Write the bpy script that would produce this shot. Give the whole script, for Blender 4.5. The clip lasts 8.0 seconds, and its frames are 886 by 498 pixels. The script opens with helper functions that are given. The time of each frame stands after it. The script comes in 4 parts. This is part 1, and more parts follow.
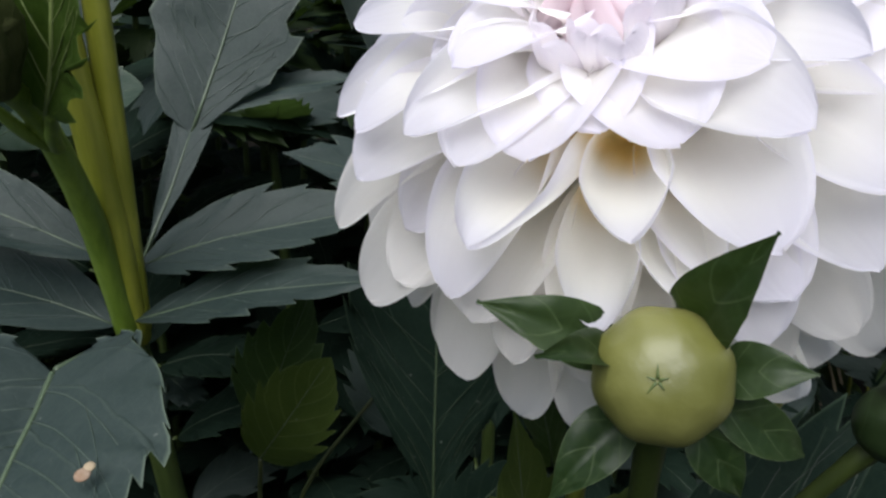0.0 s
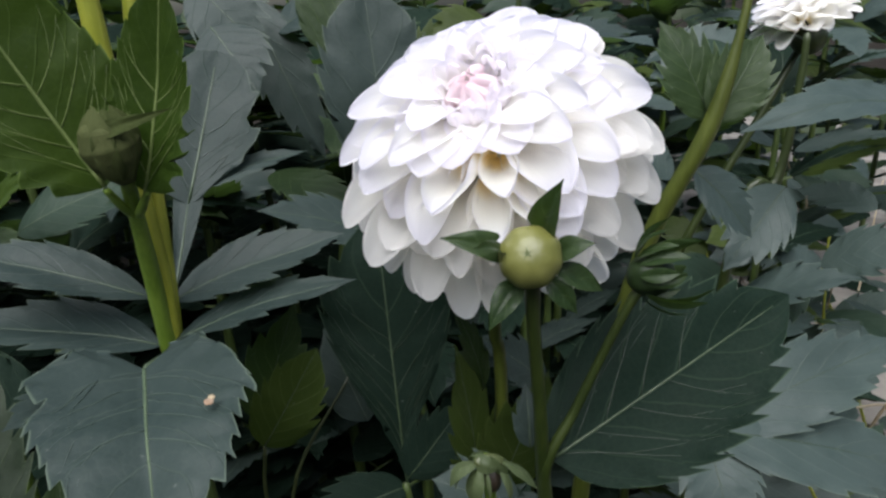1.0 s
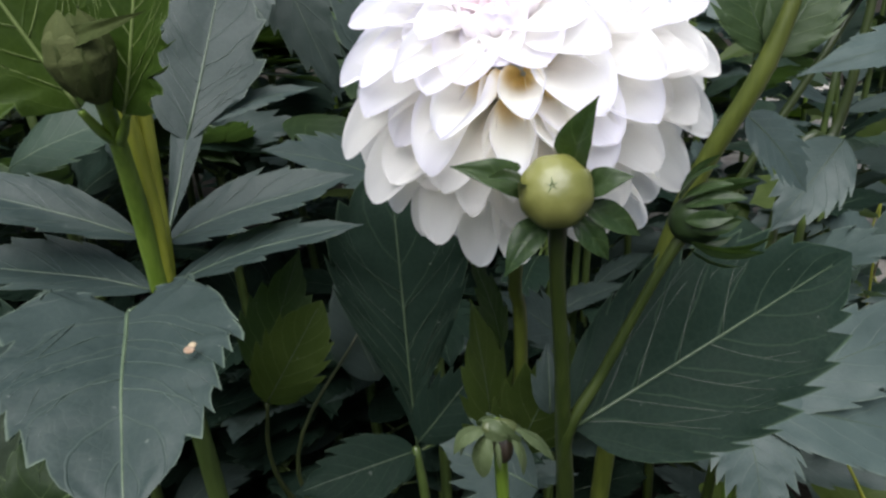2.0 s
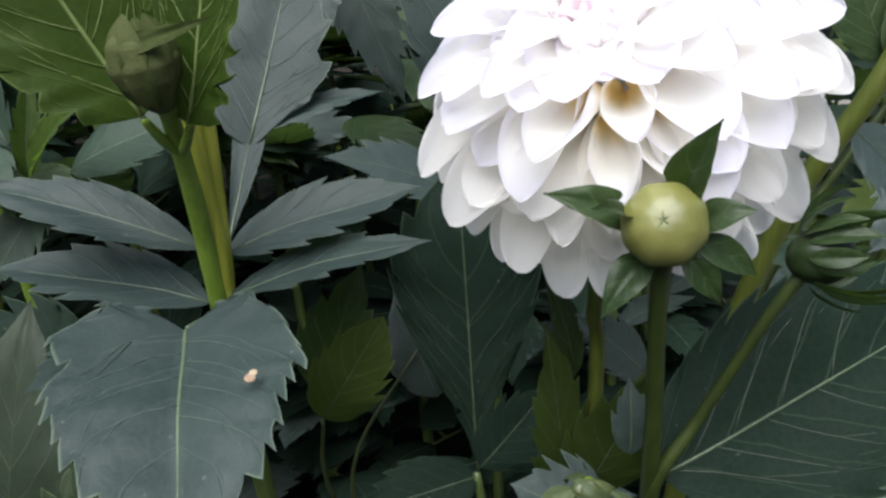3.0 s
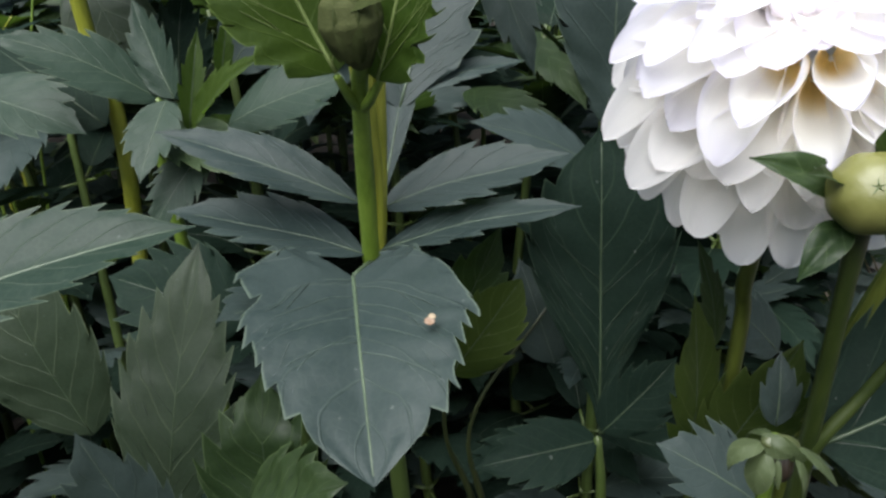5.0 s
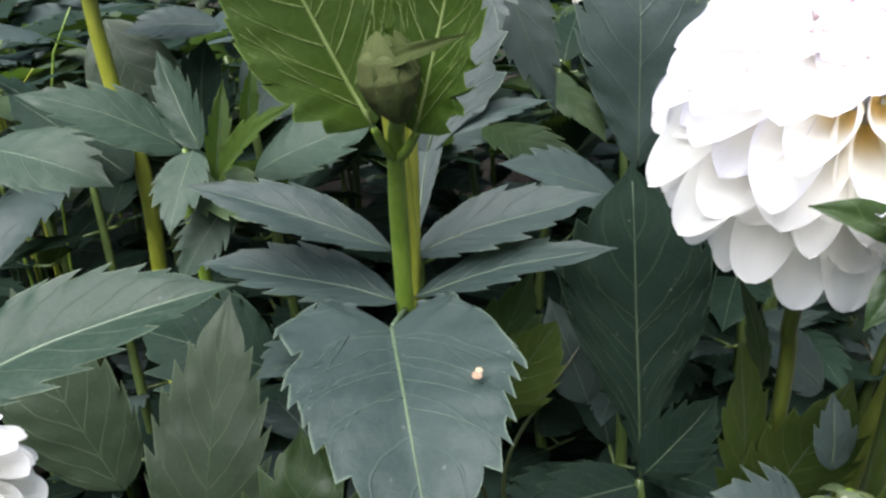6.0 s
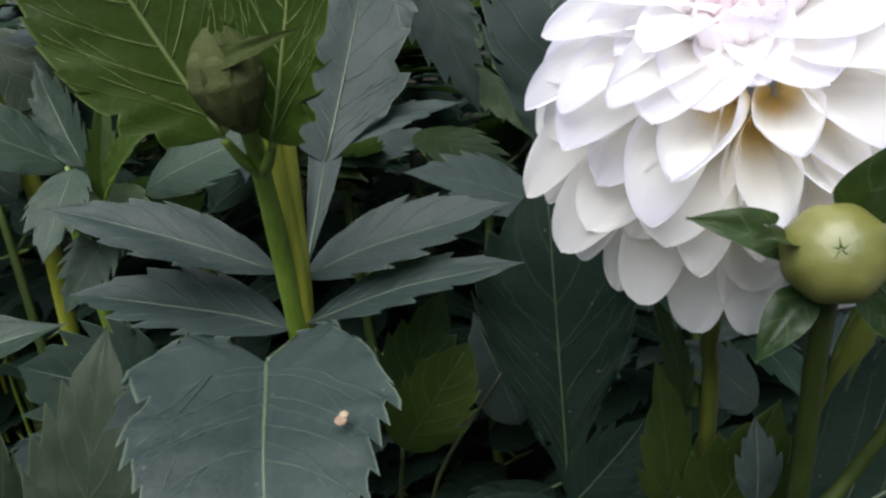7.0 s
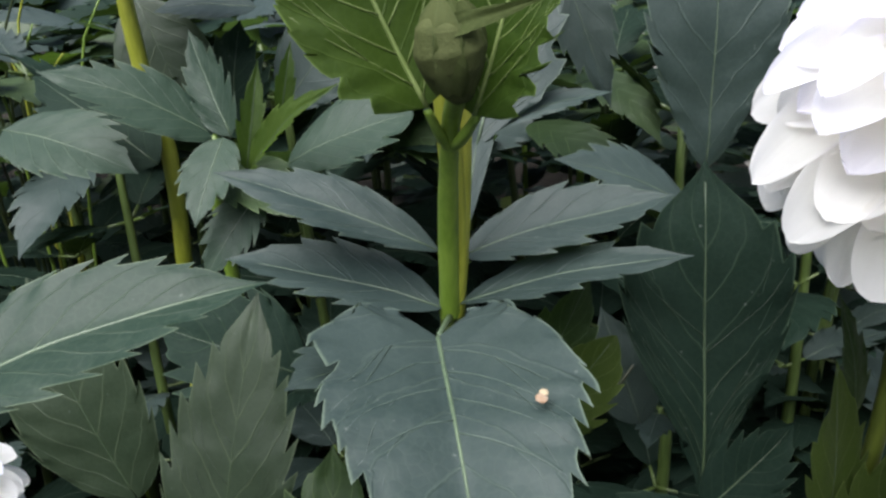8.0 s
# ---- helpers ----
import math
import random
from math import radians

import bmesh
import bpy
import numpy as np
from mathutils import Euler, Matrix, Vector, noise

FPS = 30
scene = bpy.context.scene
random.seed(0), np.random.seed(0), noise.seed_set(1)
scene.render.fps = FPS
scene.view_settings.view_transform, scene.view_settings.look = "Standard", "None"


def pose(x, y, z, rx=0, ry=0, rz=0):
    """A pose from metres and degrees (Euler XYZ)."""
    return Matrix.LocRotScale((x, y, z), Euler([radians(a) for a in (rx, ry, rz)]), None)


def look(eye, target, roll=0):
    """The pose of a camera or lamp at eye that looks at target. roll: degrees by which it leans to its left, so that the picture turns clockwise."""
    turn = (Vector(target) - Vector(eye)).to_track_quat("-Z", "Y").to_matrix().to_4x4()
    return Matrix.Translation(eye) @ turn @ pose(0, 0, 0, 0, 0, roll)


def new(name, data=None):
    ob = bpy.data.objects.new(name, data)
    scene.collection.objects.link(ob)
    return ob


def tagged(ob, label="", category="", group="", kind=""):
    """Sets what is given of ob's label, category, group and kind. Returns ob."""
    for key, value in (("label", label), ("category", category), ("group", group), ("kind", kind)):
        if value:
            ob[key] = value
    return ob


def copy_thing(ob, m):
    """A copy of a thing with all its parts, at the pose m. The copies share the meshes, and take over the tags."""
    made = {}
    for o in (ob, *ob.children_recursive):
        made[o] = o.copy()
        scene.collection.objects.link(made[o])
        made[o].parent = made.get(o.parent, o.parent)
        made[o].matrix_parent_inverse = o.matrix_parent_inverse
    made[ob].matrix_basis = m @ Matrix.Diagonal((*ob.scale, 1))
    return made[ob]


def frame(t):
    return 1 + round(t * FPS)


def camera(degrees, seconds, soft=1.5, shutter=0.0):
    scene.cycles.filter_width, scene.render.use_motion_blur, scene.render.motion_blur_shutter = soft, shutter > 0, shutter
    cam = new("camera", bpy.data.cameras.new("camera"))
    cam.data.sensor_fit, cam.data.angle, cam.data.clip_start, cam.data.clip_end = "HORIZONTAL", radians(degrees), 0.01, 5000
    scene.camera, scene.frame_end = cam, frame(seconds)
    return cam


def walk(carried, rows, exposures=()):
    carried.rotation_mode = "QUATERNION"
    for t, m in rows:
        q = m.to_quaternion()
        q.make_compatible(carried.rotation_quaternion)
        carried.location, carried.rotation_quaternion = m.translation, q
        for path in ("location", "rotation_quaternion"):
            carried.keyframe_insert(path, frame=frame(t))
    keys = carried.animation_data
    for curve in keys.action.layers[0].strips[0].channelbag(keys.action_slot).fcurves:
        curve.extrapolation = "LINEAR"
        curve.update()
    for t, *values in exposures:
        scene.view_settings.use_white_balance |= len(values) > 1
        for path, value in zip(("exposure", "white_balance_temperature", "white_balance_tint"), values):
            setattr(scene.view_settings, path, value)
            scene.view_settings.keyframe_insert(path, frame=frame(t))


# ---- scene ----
cam = camera(65.3, 8.0, soft=2.6)
# seconds, eye, target, roll
PATH = [
    (0, (0.0050, 0.0079, 0.7510), (-0.0027, 0.9166, 0.3336), 1.48),
    (0.5, (-0.0201, -0.0721, 0.7694), (0.0592, 0.8555, 0.4043), -1.95),
    (1, (-0.0289, -0.1181, 0.7713), (0.1324, 0.8119, 0.4408), -3.40),
    (1.5, (-0.0225, -0.1175, 0.7593), (0.1311, 0.8091, 0.4159), -3.15),
    (1.7, (-0.0185, -0.1070, 0.7490), (0.1235, 0.8122, 0.3818), -2.92),
    (2.8, (-0.0208, -0.0684, 0.7507), (0.0289, 0.8565, 0.3738), -3.04),
    (3, (-0.0266, -0.0645, 0.7516), (0.0200, 0.8605, 0.3745), -2.92),
    (3.5, (-0.0440, -0.0551, 0.7565), (-0.0382, 0.8732, 0.3847), -2.67),
    (4, (-0.0409, -0.0675, 0.7581), (-0.0649, 0.8628, 0.3919), -3.01),
    (4.5, (-0.0622, -0.0823, 0.7541), (-0.1188, 0.8414, 0.3751), -1.83),
    (4.7, (-0.0633, -0.0795, 0.7519), (-0.1148, 0.8366, 0.3544), -1.77),
    (5.8, (-0.0773, -0.0763, 0.7499), (-0.1335, 0.8364, 0.3450), -2.87),
    (6, (-0.0784, -0.0722, 0.7581), (-0.1385, 0.8570, 0.3933), -3.86),
    (6.5, (-0.0525, -0.0608, 0.7707), (-0.0550, 0.8912, 0.4644), -3.76),
    (7, (-0.0414, -0.0401, 0.7497), (-0.0721, 0.8920, 0.3886), -5.19),
    (7.5, (-0.0553, -0.0270, 0.7604), (-0.1583, 0.9039, 0.4099), -4.21),
    (8, (-0.0923, -0.0424, 0.7456), (-0.1869, 0.8865, 0.3874), -2.82),
]
walk(cam, [(t, look(eye, target, roll)) for t, eye, target, roll in PATH],
     exposures=[(0, 0.63), (0.5, 0.63), (1, 0.89), (1.5, 1.03), (3, 1.28), (3.5, 0.88), (4, 0.92), (4.5, 1.05), (4.7, 1.15), (5.8, 1.70), (6, 1.83), (6.5, 1.38), (7, 0.99), (7.5, 1.05), (8, 1.57)])

# ---------------------------------------------------------------- light
world = bpy.data.worlds.new("overcast_sky")
scene.world = world
world.use_nodes = True
wn = world.node_tree
bg = wn.nodes["Background"]
sky = wn.nodes.new("ShaderNodeTexSky")
sky.sky_type = "NISHITA"
sky.sun_disc = False
sky.sun_elevation = radians(65)
sky.sun_rotation = radians(200)
sky.dust_density = 3.0
wn.links.new(sky.outputs["Color"], bg.inputs["Color"])
bg.inputs["Strength"].default_value = 0.05
sun = new("sun", bpy.data.lights.new("sun", "SUN"))
sun.data.energy = 4.1
sun.data.angle = radians(62)
sun.data.color = (0.968, 0.978, 1.0)
sun.matrix_world = look((0, 0, 4), (0.80, 1.95, 0.0))


# ---------------------------------------------------------------- materials
class Nodes:
    """Small wrapper round a node material."""

    def __init__(self, name):
        self.mat = bpy.data.materials.new(name)
        self.mat.use_nodes = True
        self.tree = self.mat.node_tree
        self.bsdf = self.tree.nodes["Principled BSDF"]
        self.out = self.tree.nodes["Material Output"]

    def add(self, kind, **values):
        node = self.tree.nodes.new(kind)
        for key, value in values.items():
            setattr(node, key, value)
        return node

    def link(self, a, b):
        self.tree.links.new(a, b)

    def put(self, value, socket):
        if isinstance(value, (int, float)):
            socket.default_value = value
        elif isinstance(value, tuple):
            socket.default_value = (*value, 1.0) if len(value) == 3 else value
        else:
            self.link(value, socket)

    def math(self, op, a, b=0.0, c=None):
        n = self.add("ShaderNodeMath", operation=op)
        self.put(a, n.inputs[0])
        self.put(b, n.inputs[1])
        if c is not None:
            self.put(c, n.inputs[2])
        return n.outputs[0]

    def mix(self, fac, a, b, blend="MIX"):
        n = self.add("ShaderNodeMix", data_type="RGBA", blend_type=blend)
        self.put(fac, n.inputs["Factor"])
        self.put(a, n.inputs["A"])
        self.put(b, n.inputs["B"])
        return n.outputs["Result"]

    def ramp(self, value, lo, hi):
        n = self.add("ShaderNodeMapRange", interpolation_type="SMOOTHSTEP")
        self.put(value, n.inputs["Value"])
        n.inputs["From Min"].default_value = lo
        n.inputs["From Max"].default_value = hi
        return n.outputs["Result"]

    def noise(self, scale, detail=3.0, vector=None, rough=0.5):
        n = self.add("ShaderNodeTexNoise")
        n.inputs["Scale"].default_value = scale
        n.inputs["Detail"].default_value = detail
        n.inputs["Roughness"].default_value = rough
        if vector is not None:
            self.link(vector, n.inputs["Vector"])
        return n.outputs["Fac"]

    def object_coords(self):
        return self.add("ShaderNodeTexCoord").outputs["Object"]

    def bump(self, height, strength, distance=0.0005):
        n = self.add("ShaderNodeBump")
        n.inputs["Strength"].default_value = strength
        n.inputs["Distance"].default_value = distance
        self.put(height, n.inputs["Height"])
        self.link(n.outputs["Normal"], self.bsdf.inputs["Normal"])
        return n.outputs["Normal"]

    def thin(self, colour, share, normal=None):
        """Lets part of the light through a thin blade."""
        tr = self.add("ShaderNodeBsdfTranslucent")
        self.put(colour, tr.inputs["Color"])
        if normal is not None:
            self.link(normal, tr.inputs["Normal"])
        mx = self.add("ShaderNodeMixShader")
        mx.inputs[0].default_value = share
        self.link(self.bsdf.outputs[0], mx.inputs[1])
        self.link(tr.outputs[0], mx.inputs[2])
        self.link(mx.outputs[0], self.out.inputs["Surface"])


def leaf_material(name, low, high, vein, rough=0.5, veins=7.0, through_share=0.18, vein_gain=0.28, gloss=0.5, flecks=0.18, bump=0.5):
    n = Nodes(name)
    uv = n.add("ShaderNodeUVMap", uv_map="blade").outputs["UV"]
    sep = n.add("ShaderNodeSeparateXYZ")
    n.link(uv, sep.inputs[0])
    along, across = sep.outputs[0], sep.outputs[1]
    side = n.math("ABSOLUTE", n.math("MULTIPLY_ADD", across, 2.0, -1.0))
    wob = n.noise(55.0, 2.0, n.object_coords())
    # side veins run forward from the midrib; each forks towards the margin
    lane = n.math("ADD", n.math("MULTIPLY", n.math("SUBTRACT", along, n.math("MULTIPLY", side, 0.30)), veins), n.math("MULTIPLY", wob, 0.4))
    gap = n.math("ABSOLUTE", n.math("SUBTRACT", n.math("FRACT", lane), 0.5))
    line = n.math("SUBTRACT", 1.0, n.ramp(gap, 0.008, 0.05))
    fine = n.add("ShaderNodeTexVoronoi", feature="DISTANCE_TO_EDGE")
    fine.inputs["Scale"].default_value = 260.0
    n.link(n.object_coords(), fine.inputs["Vector"])
    net = n.math("SUBTRACT", 1.0, n.ramp(fine.outputs["Distance"], 0.0, 0.14))
    mask = n.math("MULTIPLY", line, n.math("SUBTRACT", 1.0, n.math("MULTIPLY", side, 0.55)))
    rnd = n.math("FRACT", n.math("ADD", n.add("ShaderNodeObjectInfo").outputs["Random"], n.add("ShaderNodeNewGeometry").outputs["Random Per Island"]))
    big = n.noise(28.0, 3.0, n.object_coords())
    mid = n.noise(110.0, 4.0, n.object_coords(), 0.6)
    tone = n.ramp(n.math("ADD", n.math("ADD", n.math("MULTIPLY", big, 0.55), n.math("MULTIPLY", mid, 0.35)), n.math("MULTIPLY", rnd, 0.4)), 0.35, 0.95)
    col = n.mix(tone, low, high)
    grain = n.noise(900.0, 2.0, n.object_coords())
    col = n.mix(n.math("MULTIPLY", n.ramp(grain, 0.35, 0.75), 0.25), col, tuple(c * 1.35 for c in high))
    col = n.mix(n.math("MULTIPLY", net, 0.04), col, vein)
    col = n.mix(n.math("MULTIPLY", mask, vein_gain), col, vein)
    # pale toothed margin, with the glint on its teeth painted in, and scattered flecks
    rim = n.ramp(side, 0.965, 1.0)
    col = n.mix(n.math("MULTIPLY", rim, 0.5), col, vein)
    fleck = n.ramp(n.noise(330.0, 1.0, n.object_coords()), 0.77, 0.80)
    col = n.mix(n.math("MULTIPLY", fleck, flecks), col, (0.24, 0.27, 0.23))
    n.put(col, n.bsdf.inputs["Base Color"])
    n.put(n.math("MULTIPLY_ADD", big, 0.22, rough - 0.1), n.bsdf.inputs["Roughness"])
    n.bsdf.inputs["Specular IOR Level"].default_value = gloss
    height = n.math("SUBTRACT", n.math("MULTIPLY", n.noise(120.0, 3.0, n.object_coords()), 1.0), n.math("ADD", n.math("MULTIPLY", line, 0.7), n.math("MULTIPLY", net, 0.07)))
    nrm = n.bump(height, bump, 0.0007)
    n.thin(n.mix(0.5, col, (0.16, 0.30, 0.03)), through_share, nrm)
    return n.mat


def petal_material(name, base, edge, throat, share=0.38, cream=(0.90, 0.86, 0.72), deep=0.34):
    n = Nodes(name)
    uv = n.add("ShaderNodeUVMap", uv_map="blade").outputs["UV"]
    sep = n.add("ShaderNodeSeparateXYZ")
    n.link(uv, sep.inputs[0])
    along, across = sep.outputs[0], sep.outputs[1]
    ridge = n.add("ShaderNodeTexWave", wave_type="BANDS", bands_direction="Y", wave_profile="SIN")
    ridge.inputs["Scale"].default_value = 4.0
    ridge.inputs["Distortion"].default_value = 1.2
    ridge.inputs["Detail Scale"].default_value = 0.6
    n.link(uv, ridge.inputs["Vector"])
    fibre = n.noise(60.0, 2.0, n.object_coords())
    col = n.mix(n.ramp(along, deep * 0.2, deep), throat, tuple(0.5 * (a + b) for a, b in zip(cream, base)))
    col = n.mix(n.ramp(along, 0.55, 0.95), col, base)
    # lilac rims and lips of the white petals: bluish shade put into the colour
    side = n.math("ABSOLUTE", n.math("MULTIPLY_ADD", across, 2.0, -1.0))
    lip = n.math("MAXIMUM", n.ramp(along, 0.74, 1.0), n.math("MULTIPLY", n.ramp(side, 0.6, 1.0), n.ramp(along, 0.3, 0.7)))
    col = n.mix(n.math("MULTIPLY", lip, 0.7), col, edge)
    col = n.mix(n.math("MULTIPLY", fibre, 0.10), col, tuple(c * 0.93 for c in base))
    n.put(col, n.bsdf.inputs["Base Color"])
    n.bsdf.inputs["Roughness"].default_value = 0.62
    n.bsdf.inputs["Specular IOR Level"].default_value = 0.3
    nrm = n.bump(n.math("ADD", n.math("MULTIPLY", ridge.outputs["Fac"], 0.6), n.math("MULTIPLY", n.noise(400.0, 2.0, n.object_coords()), 0.25)), 0.07, 0.0006)
    n.thin(n.mix(0.3, col, (0.97, 0.955, 0.90)), share, nrm)
    return n.mat


def stem_material(name, low, high, rough=0.45):
    n = Nodes(name)
    oc = n.object_coords()
    stretch = n.add("ShaderNodeMapping")
    stretch.inputs["Scale"].default_value = (1.0, 1.0, 0.08)
    n.link(oc, stretch.inputs["Vector"])
    streak = n.noise(420.0, 3.0, stretch.outputs[0])
    blot = n.noise(45.0, 3.0, oc)
    col = n.mix(n.ramp(n.math("ADD", n.math("MULTIPLY", streak, 0.5), n.math("MULTIPLY", blot, 0.5)), 0.3, 0.7), low, high)
    n.put(col, n.bsdf.inputs["Base Color"])
    n.put(n.math("MULTIPLY_ADD", blot, 0.2, rough - 0.1), n.bsdf.inputs["Roughness"])
    n.bump(n.math("ADD", streak, n.math("MULTIPLY", n.noise(900.0, 2.0, oc), 0.4)), 0.4, 0.0005)
    n.bsdf.inputs["Subsurface Weight"].default_value = 0.0
    return n.mat


def soil_material():
    n = Nodes("garden_soil")
    oc = n.object_coords()
    a, b = n.noise(14.0, 6.0, oc), n.noise(160.0, 5.0, oc)
    # near black: shade under the plants is put into the soil colour
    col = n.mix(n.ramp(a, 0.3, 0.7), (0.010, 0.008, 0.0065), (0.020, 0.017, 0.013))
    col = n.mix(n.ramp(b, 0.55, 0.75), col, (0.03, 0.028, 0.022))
    n.put(col, n.bsdf.inputs["Base Color"])
    n.bsdf.inputs["Roughness"].default_value = 0.95
    n.bsdf.inputs["Specular IOR Level"].default_value = 0.08
    n.bump(n.math("ADD", a, n.math("MULTIPLY", b, 0.5)), 0.9, 0.01)
    return n.mat


def plain_material(name, low, high, scale, rough=0.7, bump=0.3, gloss=0.5):
    n = Nodes(name)
    oc = n.object_coords()
    a = n.noise(scale, 4.0, oc)
    rnd = n.add("ShaderNodeObjectInfo").outputs["Random"]
    n.put(n.mix(n.ramp(n.math("ADD", n.math("MULTIPLY", a, 0.8), n.math("MULTIPLY", rnd, 0.3)), 0.3, 0.8), low, high), n.bsdf.inputs["Base Color"])
    n.bsdf.inputs["Roughness"].default_value = rough
    n.bsdf.inputs["Specular IOR Level"].default_value = gloss
    n.bump(n.noise(scale * 6, 3.0, oc), bump, 0.0006)
    return n.mat


# near black: the shade among dense leaves is put into this leaf colour
LEAF_SHADED = leaf_material("shade_dark_leaf", (0.0046, 0.0103, 0.0070), (0.0085, 0.0171, 0.0123), (0.06, 0.09, 0.055), rough=0.6, gloss=0.05, vein_gain=0.2, through_share=0.05)
LEAF_BLUE = leaf_material("bluish_leaf", (0.0150, 0.0256, 0.0240), (0.0275, 0.0405, 0.0376), (0.13, 0.17, 0.12), rough=0.54, gloss=0.25, vein_gain=0.09, veins=5.5)
LEAF_MID = leaf_material("green_leaf", (0.0095, 0.0215, 0.0060), (0.0185, 0.0350, 0.0095), (0.14, 0.20, 0.08), rough=0.52, gloss=0.35)
LEAF_YOUNG = leaf_material("young_leaf", (0.0140, 0.0300, 0.0028), (0.0300, 0.0520, 0.0055), (0.16, 0.23, 0.06), rough=0.5, through_share=0.3, vein_gain=0.14, gloss=0.25)
LEAF_OLD = leaf_material("yellowing_leaf", (0.0170, 0.0300, 0.0036), (0.0300, 0.0460, 0.0056), (0.13, 0.16, 0.05), rough=0.58, through_share=0.25, gloss=0.3)
LEAF_PALE = leaf_material("pale_green_leaf", (0.0110, 0.0236, 0.0155), (0.0200, 0.0365, 0.0245), (0.15, 0.19, 0.12), rough=0.54, gloss=0.25, vein_gain=0.16)
# grey-green leaf, paler because the open light at the bed's edge is painted in
LEAF_GREY = leaf_material("open_lit_grey_leaf", (0.0230, 0.0370, 0.0350), (0.0430, 0.0620, 0.0580), (0.16, 0.20, 0.15), rough=0.5, gloss=0.3, vein_gain=0.16)
LEAF_OLIVE = leaf_material("olive_leaf", (0.0113, 0.0205, 0.0106), (0.0199, 0.0304, 0.0166), (0.11, 0.14, 0.08), rough=0.55, gloss=0.25)
RIB = stem_material("leaf_rib", (0.0398, 0.0615, 0.0346), (0.0722, 0.1011, 0.0577))
RIB_SOFT = stem_material("soft_leaf_vein", (0.0300, 0.0470, 0.0370), (0.0500, 0.0700, 0.0540))
RIB_FAINT = stem_material("faint_leaf_vein", (0.0120, 0.0210, 0.0110), (0.0210, 0.0340, 0.0170))
RIB_DARK = stem_material("dark_leaf_rib", (0.0240, 0.0400, 0.0180), (0.0420, 0.0640, 0.0300))
RIB_YOUNG = stem_material("young_rib", (0.0840, 0.1200, 0.0300), (0.1390, 0.1810, 0.0600))
STEM = stem_material("green_stem", (0.0621, 0.1087, 0.0093), (0.1190, 0.1811, 0.0228))
STEM_YELLOW = stem_material("yellow_green_stem", (0.150, 0.170, 0.012), (0.245, 0.258, 0.030))
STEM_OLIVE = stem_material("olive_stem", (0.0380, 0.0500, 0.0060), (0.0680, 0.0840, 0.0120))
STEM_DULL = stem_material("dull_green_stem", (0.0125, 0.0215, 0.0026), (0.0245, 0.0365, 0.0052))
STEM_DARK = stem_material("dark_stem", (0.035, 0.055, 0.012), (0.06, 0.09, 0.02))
# the shade behind the bloom is put into this dull stalk colour
STEM_DIM = stem_material("shade_dim_stalk", (0.0160, 0.0220, 0.0060), (0.0300, 0.0380, 0.0110))
PETAL = petal_material("white_petal", (0.925, 0.92, 0.915), (0.79, 0.77, 0.93), (0.87, 0.74, 0.42), share=0.74, cream=(0.93, 0.905, 0.84))
PETAL_SHADE_TIP = petal_material("shade_lilac_tip_petal", (0.91, 0.90, 0.92), (0.77, 0.74, 0.92), (0.87, 0.78, 0.56), share=0.70, cream=(0.92, 0.90, 0.86))
PETAL_FUNNEL = petal_material("white_funnel_petal", (0.925, 0.92, 0.91), (0.79, 0.77, 0.93), (0.84, 0.58, 0.10), share=0.70, cream=(0.93, 0.90, 0.80), deep=0.46)
PETAL_RIM = petal_material("cream_white_petal", (0.93, 0.918, 0.89), (0.90, 0.88, 0.895), (0.87, 0.76, 0.46), share=0.74, cream=(0.93, 0.905, 0.84))
PETAL_INNER = petal_material("lilac_petal", (0.84, 0.74, 0.79), (0.78, 0.61, 0.67), (0.70, 0.50, 0.50), share=0.45, cream=(0.85, 0.72, 0.74))
PETAL_LILAC = petal_material("lilac_edged_petal", (0.88, 0.85, 0.89), (0.84, 0.79, 0.89), (0.82, 0.74, 0.66), share=0.55, cream=(0.88, 0.84, 0.82))
BUD = plain_material("bud_skin", (0.070, 0.074, 0.012), (0.126, 0.128, 0.036), 90.0, rough=0.40, bump=0.2)
BUD_GREY = plain_material("downy_bud", (0.0380, 0.0460, 0.0150), (0.0680, 0.0760, 0.0300), 160.0, rough=0.8, bump=0.6, gloss=0.12)
SEPAL = leaf_material("sepal", (0.0068, 0.0155, 0.0036), (0.0127, 0.0237, 0.0064), (0.05, 0.08, 0.03), rough=0.42, veins=3.0, vein_gain=0.2, through_share=0.1, flecks=0.0, bump=0.12, gloss=0.35)
SEPAL_EDGED = leaf_material("pale_edged_sepal", (0.0080, 0.0190, 0.0050), (0.0170, 0.0310, 0.0100), (0.13, 0.17, 0.08), rough=0.4, veins=3.0, vein_gain=0.25, through_share=0.15, flecks=0.0, bump=0.15, gloss=0.2)
SEPAL_PALE = leaf_material("pale_sepal", (0.0230, 0.0350, 0.0125), (0.0480, 0.0640, 0.0270), (0.16, 0.2, 0.11), rough=0.5, veins=3.0, vein_gain=0.3, flecks=0.0, bump=0.12, gloss=0.3)
SEPAL_CAP = stem_material("pale_cap", (0.0260, 0.0350, 0.0090), (0.0470, 0.0580, 0.0180))
SPENT = stem_material("spent_florets", (0.0070, 0.0045, 0.0024), (0.0170, 0.0110, 0.0060))
SEPAL_GREY = leaf_material("downy_sepal", (0.0260, 0.0350, 0.0095), (0.0470, 0.0560, 0.0200), (0.06, 0.08, 0.035), rough=0.8, veins=4.0, vein_gain=0.15, through_share=0.1, flecks=0.0, bump=0.4, gloss=0.1)
SPOT = plain_material("dead_spot", (0.1560, 0.0900, 0.0480), (0.2520, 0.1980, 0.1500), 500.0, rough=0.8)
STRAW = plain_material("dry_straw", (0.20, 0.15, 0.09), (0.42, 0.36, 0.25), 60.0, rough=0.85)
SOIL = soil_material()
